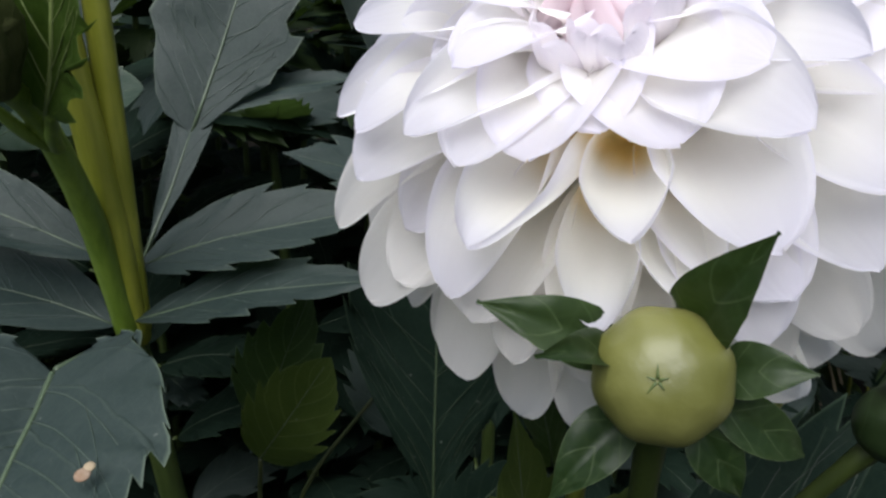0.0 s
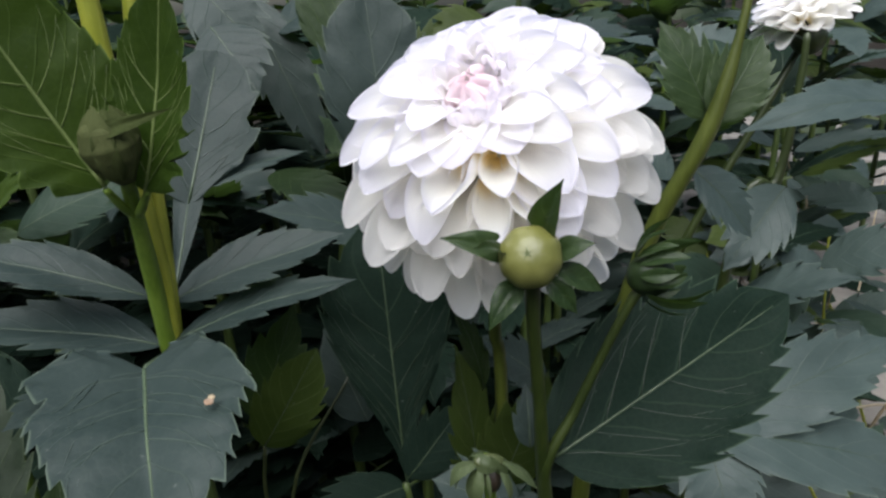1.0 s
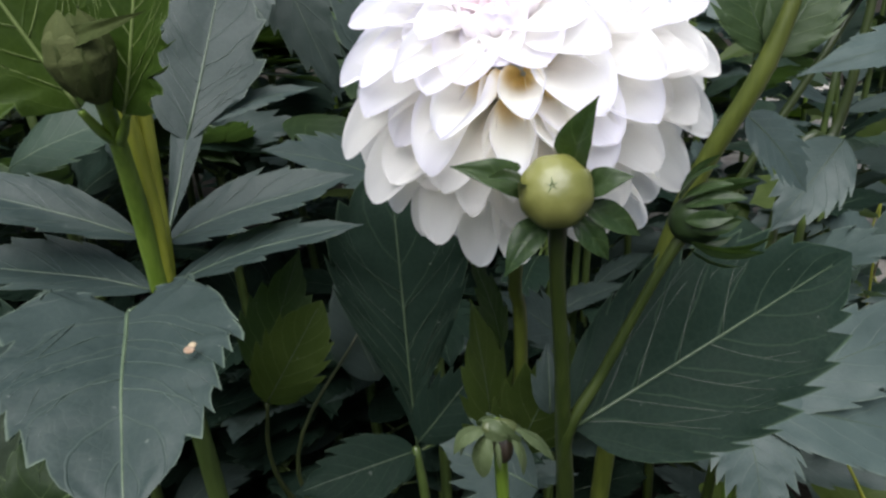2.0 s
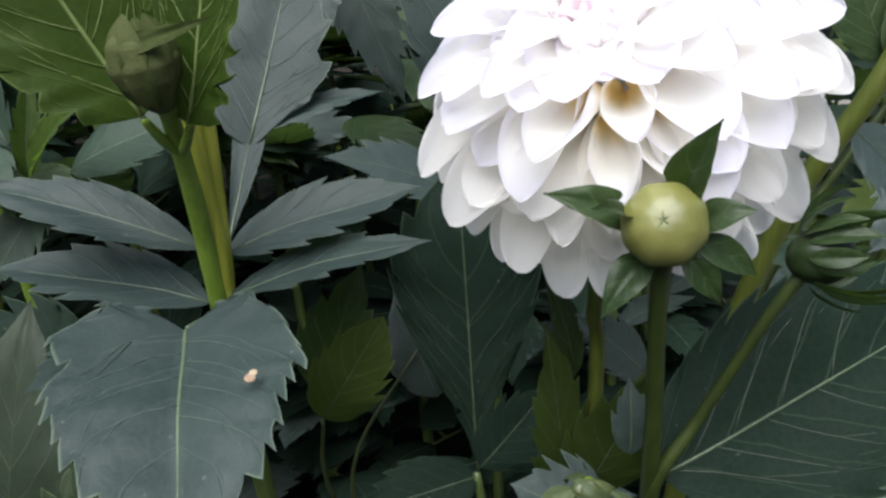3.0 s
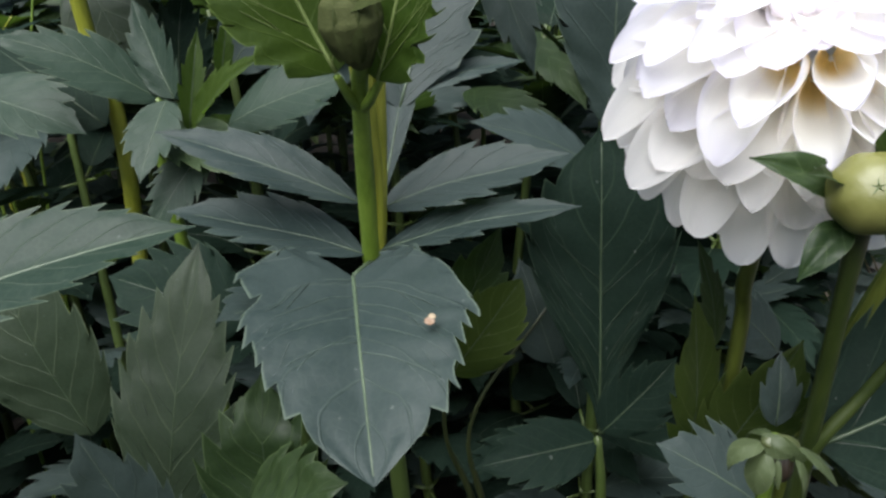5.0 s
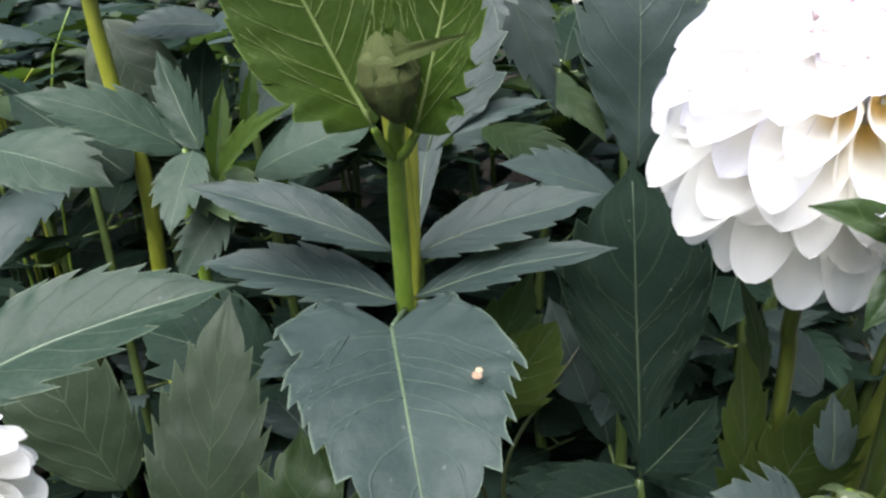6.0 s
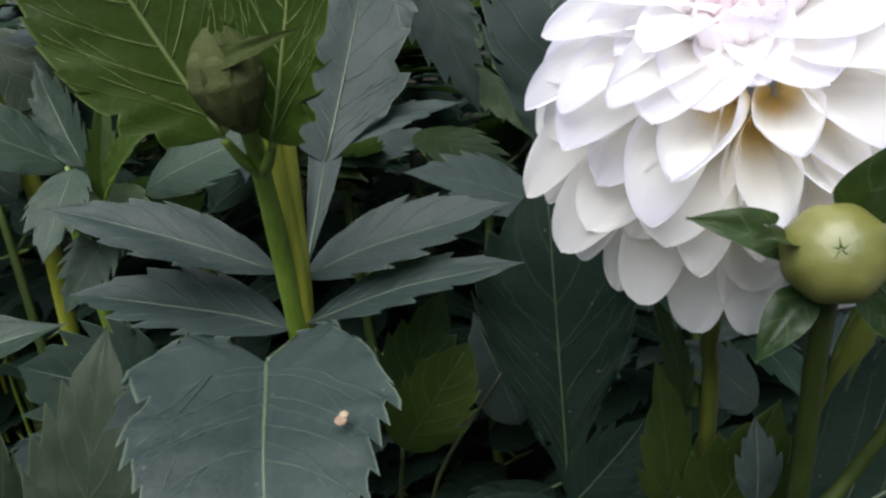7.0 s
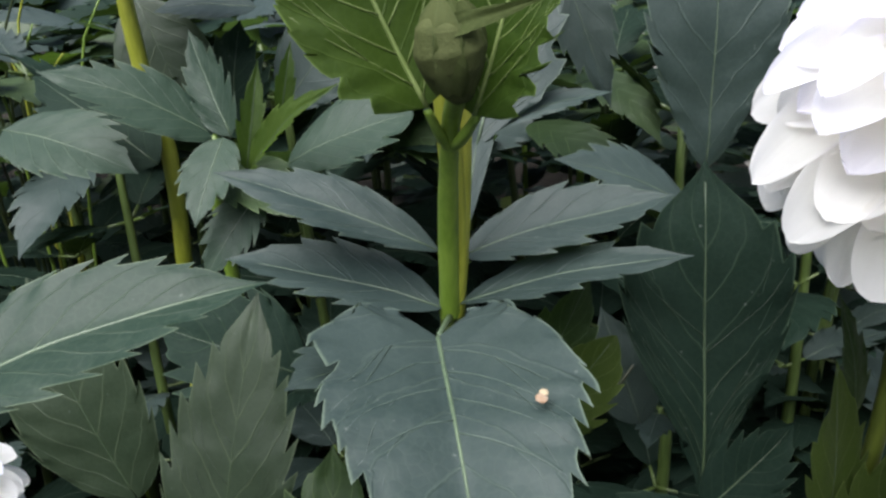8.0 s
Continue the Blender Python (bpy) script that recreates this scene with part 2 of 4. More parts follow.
PATH_EARTH = plain_material("path_earth", (0.12, 0.108, 0.095), (0.26, 0.24, 0.215), 14.0, rough=0.95, bump=0.8)


# ---------------------------------------------------------------- builders
def V(p):
    return Vector(p)


def thing(name, at, label, category, group="", kind=""):
    ob = new(name)
    ob.location = at
    ob.empty_display_size = 0.01
    return tagged(ob, label, category, group, kind)


def part(name, data, material, parent, label=""):
    """Links a mesh with world coordinates under a thing or a part."""
    ob = new(name, data)
    if material is not None and not data.materials:
        data.materials.append(material)
    ob.parent = parent
    # parts already stand in world coordinates; only a thing has a pose of its own
    ob.matrix_parent_inverse = Matrix() if parent.parent else Matrix.Translation(parent.location).inverted()
    if label:
        ob["label"] = label
    return ob


def grid_mesh(name, points, uvs, closed=False):
    """A sheet from a grid of points; closed joins the last column to the first."""
    rows, cols = len(points), len(points[0])
    verts = [tuple(p) for row in points for p in row]
    faces = []
    for i in range(rows - 1):
        for j in range(cols if closed else cols - 1):
            k = (j + 1) % cols
            faces.append((i * cols + j, i * cols + k, (i + 1) * cols + k, (i + 1) * cols + j))
    me = bpy.data.meshes.new(name)
    me.from_pydata(verts, [], faces)
    if uvs is not None:
        layer = me.uv_layers.new(name="blade")
        flat = [c for row in uvs for c in row]
        for lp in me.loops:
            layer.data[lp.index].uv = flat[lp.vertex_index]
    me.shade_smooth()
    return me


def smooth_line(points, steps):
    """Catmull-Rom through the points."""
    pts = [V(p) for p in points]
    pts = [2 * pts[0] - pts[1], *pts, 2 * pts[-1] - pts[-2]]
    out = []
    for a, b, c, d in zip(pts, pts[1:], pts[2:], pts[3:]):
        for k in range(steps):
            t = k / steps
            out.append(0.5 * (2 * b + (c - a) * t + (2 * a - 5 * b + 4 * c - d) * t * t + (3 * b - a - 3 * c + d) * t ** 3))
    out.append(pts[-2])
    return out


def tube_mesh(name, points, radii, sides=10, steps=6, ridge=0.0, capped=True):
    """A stem along the points, its radius going evenly through radii; ridge makes it slightly angular."""
    line = smooth_line(points, steps)
    n = len(line)
    side = None
    rings = []
    for i, p in enumerate(line):
        way = (line[min(i + 1, n - 1)] - line[max(i - 1, 0)]).normalized()
        if side is None:
            side = way.orthogonal().normalized()
        side = (side - way * side.dot(way)).normalized()
        other = way.cross(side)
        f = i / (n - 1) * (len(radii) - 1)
        k = min(int(f), len(radii) - 2)
        r = radii[k] + (radii[k + 1] - radii[k]) * (f - k)
        r *= 1 + 0.05 * noise.noise(p * 90)
        ring = []
        for j in range(sides):
            a = 2 * math.pi * j / sides
            rr = r * (1 + ridge * math.cos(4 * a))
            ring.append(p + side * (rr * math.cos(a)) + other * (rr * math.sin(a)))
        rings.append(ring)
    if capped:
        rings.insert(0, [line[0]] * sides)
        rings.append([line[-1] + (line[-1] - line[-2]).normalized() * radii[-1] * 0.5] * sides)
    return grid_mesh(name, rings, None, closed=True)


def blade_frame(base, tip, up):
    base, tip, up = V(base), V(tip), V(up)
    x = (tip - base).normalized()
    z = (up - x * up.dot(x)).normalized()
    y = z.cross(x)
    m = Matrix((x, y, z)).transposed().to_4x4()
    m.translation = base
    return m, (tip - base).length


class Pile:
    """Gathers many blades and joins them into one mesh for each material."""

    def __init__(self):
        self.sheets = {}

    def add(self, mat, pts, uvs):
        verts, faces, flat = self.sheets.setdefault(mat, ([], [], []))
        start, cols = len(verts), len(pts[0])
        verts.extend(tuple(p) for row in pts for p in row)
        flat.extend(c for row in uvs for c in row)
        for i in range(len(pts) - 1):
            for j in range(cols - 1):
                k = start + i * cols + j
                faces.append((k, k + 1, k + cols + 1, k + cols))

    def build(self, parent):
        for mat, (verts, faces, flat) in self.sheets.items():
            me = bpy.data.meshes.new("leaves")
            me.from_pydata(verts, [], faces)
            layer = me.uv_layers.new(name="blade")
            which = np.empty(len(me.loops), dtype=np.int32)
            me.loops.foreach_get("vertex_index", which)
            layer.data.foreach_set("uv", np.array(flat, dtype=np.float32)[which].ravel())
            me.shade_smooth()
            ob = part("leaves", me, mat, parent)
            ob["kind"] = "stuff"


def leaf(parent, base, tip, width, up=(0, -0.3, 1), mat=None, rib=None, teeth=8, tooth=0.22, p=0.6, q=1.2, bow=0.06,
         fold=0.15, twist=0.0, wave=0.012, slant=0.22, seed=0, sway=0.0, cols=5, name="leaf", ribs=True, label="", rib_size=0.00042, heart=0.0, lobes=(), veins=0, skew=0.0):
    """A toothed blade from base to tip. width in metres; p, q shape its outline; bow arches it along its length
    (share of the length), fold lifts the halves, twist in degrees, sway bends it sideways.
    lobes: (side, place along, half length, reach) swell or notch the outline; veins: raised side veins on each half;
    skew slides one half forward."""
    m, size = blade_frame(base, tip, up)
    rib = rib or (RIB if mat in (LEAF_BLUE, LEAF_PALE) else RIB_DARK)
    thin_rib = {RIB_DARK: RIB_FAINT, RIB: RIB_SOFT}.get(rib, rib)
    rnd = random.Random(seed * 977 + int(1000 * width) + int(1e4 * abs(V(base).x)))
    peak = (p / (p + q)) ** p * (q / (p + q)) ** q
    marks = [0.0]
    edges = [0.0]
    for k in range(teeth):
        jit = rnd.uniform(-0.10, 0.10) / teeth
        deep = rnd.uniform(0.45, 1.35)
        for f, e in ((0.07, 1.0), (0.32, 0.74), (0.62, 0.38), (0.93, 0.0)):
            marks.append(min(0.985, (k + f + 0.001) / teeth * 0.97 + 0.012 + jit * (0.3 + f * 0.4)))
            edges.append(e * deep)
    marks.append(1.0)
    edges.append(0.0)
    if heart:
        marks = [v ** 1.7 for v in marks]
    order = sorted(range(len(marks)), key=lambda i: marks[i])
    off = V((rnd.uniform(0, 50), rnd.uniform(0, 50), rnd.uniform(0, 50)))

    def spine(s):
        return V((size * s, sway * size * 4 * s * (1 - s), bow * size * 4 * s * (1 - s)))

    pts, uvs = [], []
    for i in order:
        s = marks[i]
        h = width / 2 * (s ** p) * ((1 - s) ** q) / peak if 0 < s < 1 else 0.0004
        ease = min(1.0, s * 6) * min(1.0, (1 - s) * 7)
        bite = min(tooth * 1.25 * h, 0.0036 if heart else 0.0060 if width > 0.055 else 0.0046) * min(1.0, s * (80 if heart else 5)) * max(0.0, min(1.0, (0.88 - s) * 7))
        row, uvrow = [], []
        for j in range(-cols, cols + 1):
            u = j / cols
            a = abs(u)
            cut = 1.0
            if a > 0.75:
                cut = 1.0 - bite / h * edges[i] * (0.45 if a < 0.99 else 1.0)
            for half, at, span, reach in lobes:
                if u * half > 0:
                    cut *= 1 + reach * a * max(0.0, 1 - abs(s - at) / span)
            y = u * h * cut
            c = spine(s)
            x = c.x + slant * a ** 1.2 * h * cut * (1 - s * 0.4)
            x -= heart * a * h * max(0.0, 1 - s / 0.3)
            x += skew * y * min(1.0, (1 - s) * 3)
            # the points of the teeth hook forward
            if a > 0.99:
                x += bite * 1.5 * max(0.0, 1 - edges[i]) ** 2
            z = c.z + math.tan(fold) * a * h * (1 - 0.35 * a)
            nz = noise.noise(V((s * 3.1, u * 1.3, 0)) + off)
            nf = noise.noise(V((s * 9.0, u * 3.0, 5)) + off)
            z += size * wave * (1.6 * nz + 1.1 * nf * a) * ease
            # shallow quilting between the side veins
            z += min(0.0006, width * 0.008) * a * math.cos(2 * math.pi * (s - 0.10 * a) * 7) * ease
            q_ = math.radians(twist) * (s - 0.4)
            dy, dz = y, z - c.z
            row.append(m @ V((x, c.y + dy * math.cos(q_) - dz * math.sin(q_), c.z + dy * math.sin(q_) + dz * math.cos(q_))))
            uvrow.append((s, u * 0.5 + 0.5))
        pts.append(row)
        uvs.append(uvrow)
    if isinstance(parent, Pile):
        return parent.add(mat or LEAF_SHADED, pts, uvs)
    ob = part(name, grid_mesh(name, pts, uvs), mat or LEAF_SHADED, parent, label)
    if ribs:
        mid = len(pts[0]) // 2
        lift = (m.to_3x3() @ V((0, 0, 1))) * 0.00006
        keep = [k for k in range(0, len(pts) - 1, 3)]
        line = [pts[k][mid] + lift for k in keep]
        part("midrib", tube_mesh("midrib", line, [rib_size, rib_size * 0.75, rib_size * 0.28], sides=6, steps=1), rib, ob, "pale raised midrib")
        places = [marks[i] for i in order]

        def spot(s, u):
            k = max(j for j in range(len(places) - 1) if places[j] <= max(s, 0.0))
            w = (s - places[k]) / max(1e-6, places[k + 1] - places[k])
            c = (u + 1) / 2 * (2 * cols)
            j = min(int(c), 2 * cols - 1)
            a, b = pts[k][j].lerp(pts[k][j + 1], c - j), pts[k + 1][j].lerp(pts[k + 1][j + 1], c - j)
            return a.lerp(b, w) + lift

        for half in (-1, 1):
            for k in range(veins):
                s0 = 0.03 + (0.05 if half > 0 else 0.0) + 0.58 * (k / veins) ** 1.15
                run = 0.36 * (1 - s0)
                way = lambda f: spot(s0 + run * f ** 1.1, half * 0.92 * f)
                part("side_vein", tube_mesh("side_vein", [way(f) for f in (0.0, 0.25, 0.5, 0.75, 1.0)], [rib_size * 0.32, rib_size * 0.22, rib_size * 0.06], sides=5, steps=2), thin_rib, ob, "thin pale side vein")
                # each side vein forks towards the margin
                for f0, bend in ((0.45, 0.10),):
                    fork = [spot(s0 + run * (f0 + f * (1 - f0)) ** 1.1 + bend * f * (1 - s0), half * (0.92 * f0 + (0.86 - 0.92 * f0) * f * 0.9)) for f in (0.0, 0.5, 1.0)]
                    part("side_vein", tube_mesh("side_vein", fork, [rib_size * 0.20, rib_size * 0.13, rib_size * 0.04], sides=5, steps=2), thin_rib, ob, "thin pale side vein")
    return ob


def stem(parent, points, radii, mat=None, name="stem", sides=10, ridge=0.06, label=""):
    return part(name, tube_mesh(name, points, radii, sides=sides, ridge=ridge), mat or STEM, parent, label)


def petal(parent, root, tip, inward, width, curl=0.2, tube=2.1, open_=0.55, flare=0.2, mat=None, seed=0, name="petal", p=0.80, q=0.38):
    """A cupped petal, rolled into a tube at its root and opening towards a rounded, slightly pointed tip that bends back.
    inward is the way its hollow faces."""
    m, size = blade_frame(root, tip, inward)
    rnd = random.Random(seed)
    off = V((rnd.uniform(0, 50), rnd.uniform(0, 50), 0))
    rows, cols = 18, 6
    peak = (p / (p + q)) ** p * (q / (p + q)) ** q
    lop = rnd.uniform(-0.12, 0.12)
    pts, uvs = [], []
    for i in range(rows + 1):
        s = 1 - (1 - i / rows) ** 1.5
        half = width * 0.62 * (s ** p) * (max(1 - s, 0.0) ** q) / peak
        if s < 0.5:
            half = max(half, width * 0.11)
        half = max(half, 0.0005)
        roll = tube + (open_ - tube) * min(1, s / 0.7) ** 1.2
        # the blade arches towards the heart, then bends back at its tip
        zc = size * (curl * s * (1 - s) * 1.9 - flare * max(0, s - 0.62) ** 1.6)
        row, uvrow = [], []
        for j in range(-cols, cols + 1):
            u = j / cols
            r = half / roll
            a = roll * u
            y = r * math.sin(a)
            z = r * (1 - math.cos(a))
            # margins turn outward near the tip
            z -= half * 0.55 * flare * 2 * abs(u) ** 3 * max(0.0, s - 0.45)
            z += size * 0.03 * noise.noise(V((s * 2.2, u * 1.3, 0)) + off) * s
            z += half * 0.03 * math.cos(u * 9) * s
            y += half * lop * s
            row.append(m @ V((size * s, y, zc + z)))
            uvrow.append((s, u * 0.5 + 0.5))
        pts.append(row)
        uvs.append(uvrow)
    return part(name, grid_mesh(name, pts, uvs), mat or PETAL, parent)


def ball_mesh(name, centre, axis, radius, height, dimple=0.0, flutes=0, depth=0.0, segs=28, rings=18, point=0.0):
    """A bud: a body of revolution along axis with a dimple or a point at its end and shallow flutes."""
    axis = V(axis).normalized()
    a = axis.orthogonal().normalized()
    b = axis.cross(a)
    pts = []
    for i in range(rings + 1):
        t = math.pi * i / rings
        row = []
        for j in range(segs):
            f = 2 * math.pi * j / segs
            r = radius * math.sin(t) * (1 - depth * (0.5 + 0.5 * math.cos(flutes * f)) * math.sin(t) ** 0.6)
            h = -height * math.cos(t)
            if t > 2.2:
                k = (t - 2.2) / (math.pi - 2.2)
                h += point * height * k * k - dimple * height * k ** 4
            row.append(V(centre) + axis * h + a * (r * math.cos(f)) + b * (r * math.sin(f)))
        pts.append(row)
    return grid_mesh(name, pts, [[(i / rings, j / segs) for j in range(segs)] for i in range(rings + 1)], closed=True)


def around(axis, theta, phi):
    """The way at the angle theta from axis, turned by phi round it, and the way towards the axis from there."""
    axis = V(axis).normalized()
    a = (V((1, 0, 0)) - axis * axis.x).normalized()
    b = axis.cross(a)
    out = a * math.cos(phi) + b * math.sin(phi)
    return axis * math.cos(theta) + out * math.sin(theta), axis * math.sin(theta) - out * math.cos(theta)


def flower_head(parent, centre, axis, radius, count, seed=1, spread=118, base=None, front=(), funnels=()):
    """A full double bloom: petals in a golden-angle spiral from the tight heart to the drooping rim.
    front: single petals as (angle from the axis, turn round it, reach, width) in degrees and shares of the radius;
    they take the place of the spiral's petals there. funnels: rolled petals as (throat, tip, width), with both ends
    as angle, turn and reach."""
    axis = V(axis).normalized()
    centre = V(centre)
    rnd = random.Random(seed)
    head = part("flower_head", ball_mesh("flower_head", centre - axis * radius * 0.12, axis, radius * 0.30, radius * 0.3), base or PETAL, parent, "receptacle holding the petals")
    heart = 46
    taken = []
    throats = []

    def spot(theta, phi, reach):
        return centre + around(axis, math.radians(theta), math.radians(phi))[0] * radius * reach

    for k, (throat, end, width) in enumerate(funnels):
        throats.append(spot(*throat))
        taken.append(spot(*end))
        root = spot(throat[0] - 4, throat[1], throat[2] - 0.22)
        inward = (around(axis, math.radians(end[0]) * 0.6, math.radians(end[1]))[1] + axis * 0.25).normalized()
        petal(head, root, taken[-1], inward, radius * width, mat=PETAL_FUNNEL, seed=seed * 90 + k, curl=-0.10, tube=2.7, open_=1.75, flare=0.40, p=0.50, q=0.46)
    for k, (theta, phi, reach, width) in enumerate(front):
        theta, phi = math.radians(theta), math.radians(phi)
        tip = centre + around(axis, theta, phi)[0] * radius * reach
        root = centre + around(axis, theta * 0.72, phi)[0] * radius * (0.40 if theta < 1.0 else 0.30)
        inward = (around(axis, theta * 0.85, phi)[1] + V((rnd.uniform(-0.15, 0.15), rnd.uniform(-0.15, 0.15), rnd.uniform(-0.15, 0.15)))).normalized()
        taken.append(tip)
        if theta < 0.62:
            shape, mat = dict(curl=0.42, tube=2.3, open_=1.10, flare=0.55, p=0.72, q=0.46), PETAL_SHADE_TIP
        else:
            shape, mat = dict(curl=max(0.10, 0.62 - 0.36 * theta) + rnd.uniform(-0.06, 0.08), tube=2.6, open_=rnd.uniform(1.25, 1.75), flare=rnd.uniform(0.25, 0.6), p=0.80, q=rnd.uniform(0.40, 0.48)), PETAL if theta < 1.2 else PETAL_RIM
        petal(head, root, tip, inward, radius * width * 1.16, mat=mat, seed=seed * 70 + k, **shape)
    for i in range(heart + count):
        phi = i * 2.399963 + rnd.uniform(-0.12, 0.12)
        if i < heart:
            f = (i + 0.3) / heart
            theta = math.radians(2 + 20 * f ** 0.6)
            reach = radius * (0.70 + 0.17 * f)
            root_at = 0.40
            width = radius * (0.050 + 0.12 * f)
            if i < 26:
                shape, mat = dict(curl=-0.36, tube=2.5, open_=1.8, flare=-1.2), PETAL_INNER
            else:
                shape, mat = dict(curl=-0.18, tube=2.5, open_=1.4, flare=-0.2), PETAL_LILAC
        else:
            f = (i - heart + 0.5) / count
            theta = math.radians(21 + (spread - 21) * f ** 1.0) + rnd.uniform(-0.06, 0.06)
            reach = radius * (0.86 + 0.15 * min(1.0, f / 0.25) ** 0.8) * rnd.uniform(0.95, 1.04)
            root_at = 0.36 - 0.16 * min(1, f / 0.3)
            width = radius * (0.24 + 0.18 * min(1.0, f / 0.25)) * rnd.uniform(0.9, 1.1)
            shape = dict(curl=max(0.06, 0.58 - 0.36 * theta) + rnd.uniform(-0.04, 0.06), tube=2.6, open_=rnd.uniform(1.10, 1.45), flare=rnd.uniform(0.15, 0.45), p=0.80, q=rnd.uniform(0.40, 0.48))
            mat = PETAL
            if f > 0.45:
                mat = PETAL_RIM
                reach *= rnd.uniform(0.93, 1.06)
                width *= 0.9
                shape["open_"] = rnd.uniform(1.0, 1.4)
        if i >= heart:
            # the petals at the back of the head are shorter
            reach *= 1 - 0.30 * f ** 0.5 * max(0.0, math.sin(phi) * math.copysign(1.0, around(axis, 1.57, 1.57)[0].z))
        lean = 0.55 + 0.45 * min(1.0, i / heart)
        way, _ = around(axis, theta * lean, phi)
        _, inward = around(axis, theta * 0.85, phi)
        rootway, _ = around(axis, theta * (1.45 - 0.7 * min(1.0, i / heart)), phi)
        root = centre + rootway * radius * root_at
        tip = centre + way * reach
        close = min(((tip - t).length for t in taken), default=1.0)
        if i >= heart and (close < radius * 0.12 or any((tip - t).length < radius * 0.32 for t in throats)):
            continue
        if i >= heart and close < radius * 0.42:
            # between the front petals only their backs' fill shows
            tip = centre + way * reach * 0.95
        inward = (inward + V((rnd.uniform(-0.15, 0.15), rnd.uniform(-0.15, 0.15), rnd.uniform(-0.15, 0.15)))).normalized()
        petal(head, root, tip, inward, width, mat=mat, seed=seed * 1000 + i, **shape)
    return head


# ---------------------------------------------------------------- ground
def ground():
    pts, n = [], 60
    for i in range(n + 1):
        row = []
        for j in range(n + 1):
            # finer near the plants, stretching out to the horizon
            u, v = 2 * j / n - 1, 2 * i / n - 1
            x, y = 1.2 * u + 400 * u ** 9, 0.5 + 1.6 * v + 400 * v ** 9
            row.append(V((x, y, 0.02 * noise.noise(V((x * 5, y * 5, 0))) + 0.012 * noise.noise(V((x * 19, y * 19, 3))))))
        pts.append(row)
    ob = new("ground", grid_mesh("ground", pts, None))
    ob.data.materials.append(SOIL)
    return tagged(ob, "dark crumbly garden soil under the dahlia plants", "ground", kind="structure")


ground()


def path():
    """A strip of trodden pale earth beside the bed, a little above the soil, with a ragged edge."""
    pts, n = [], 60
    for i in range(n + 1):
        v = 2 * i / n - 1
        y = 1.0 + 3.0 * v + 20 * v ** 7
        edge_x = 0.80 + 0.05 * noise.noise(V((y * 3, 0, 7)))
        row = []
        for j in range(13):
            u = j / 12
            x = edge_x + (2.2 + 0.05 * noise.noise(V((y * 3, 5, 7)))) * u
            row.append(V((x, y, 0.034 * min(1.0, 9 * u, 9 * (1 - u)) - 0.012 + 0.008 * noise.noise(V((x * 9, y * 9, 1))))))
        pts.append(row)
    ob = new("path", grid_mesh("path", pts, None))
    ob.data.materials.append(PATH_EARTH)
    return tagged(ob, "pale grey-brown trodden earth path beside the bed", "path", kind="structure")


path()

# ---------------------------------------------------------------- the white bloom
bloom = thing("white_dahlia", (0.06, 0.23, 0.0), "large white double dahlia bloom with lilac heart on green stem", "flower")
BLOOM_AT, BLOOM_AXIS = V((0.0485, 0.172, 0.709)), V((-0.38, -0.62, 0.70)).normalized()
stem(bloom, [(0.06, 0.23, 0.0), (0.055, 0.225, 0.3), (0.0550, 0.2050, 0.5670), (0.0500, 0.1950, 0.6160), BLOOM_AT - BLOOM_AXIS * 0.018], [0.006, 0.005, 0.0036, 0.0033, 0.0042], mat=STEM_OLIVE)
# the petals that face the open side, row by row from the heart outward
BLOOM_INNER = [(24, -146, 0.95, 0.26), (33, -111, 0.92, 0.35), (34, -73, 0.92, 0.35), (29, -92, 0.87, 0.30), (31, -46, 0.94, 0.30), (25, 172, 1.00, 0.26), (38, -143, 1.00, 0.30), (42, -52, 1.00, 0.32),
               (41, -34, 1.00, 0.31), (44, -158, 1.05, 0.29), (41, 174, 1.05, 0.29)]
BLOOM_MIDDLE = [(52, -65, 1.02, 0.34), (59, -124, 1.02, 0.34), (52, -152, 1.05, 0.31), (57, -42, 1.02, 0.33), (56, -175, 1.05, 0.30), (72, -114, 1.00, 0.30), (70, -100, 0.97, 0.28), (68, -72, 1.02, 0.32),
                (66, -53, 1.02, 0.33), (70, -161, 1.11, 0.30), (78, -146, 1.12, 0.31), (66, -12, 1.05, 0.33)]
BLOOM_RIM = [(88, -128, 1.08, 0.30), (81, -57, 1.00, 0.30), (80, -24, 1.05, 0.33), (95, -33, 1.06, 0.30), (101, -49, 1.08, 0.30), (102, -59, 1.00, 0.26), (106, -67, 1.07, 0.26),
             (98, -117, 1.10, 0.27), (97, -105, 1.08, 0.27), (94, -137, 1.06, 0.23), (92, -150, 1.06, 0.26), (90, -72, 0.98, 0.28), (84, -90, 0.97, 0.30)]
BLOOM_FUNNELS = [((41, -103, 0.78), (48, -119, 1.03), 0.40), ((41, -84, 0.80), (46, -88, 1.00), 0.34), ((49, -96, 0.74), (60, -96, 1.01), 0.33), ((53, -80, 0.74), (59, -79, 1.00), 0.33)]
flower_head(bloom, BLOOM_AT, BLOOM_AXIS, 0.0675, 172, spread=108, front=BLOOM_INNER + BLOOM_MIDDLE + BLOOM_RIM, funnels=BLOOM_FUNNELS)

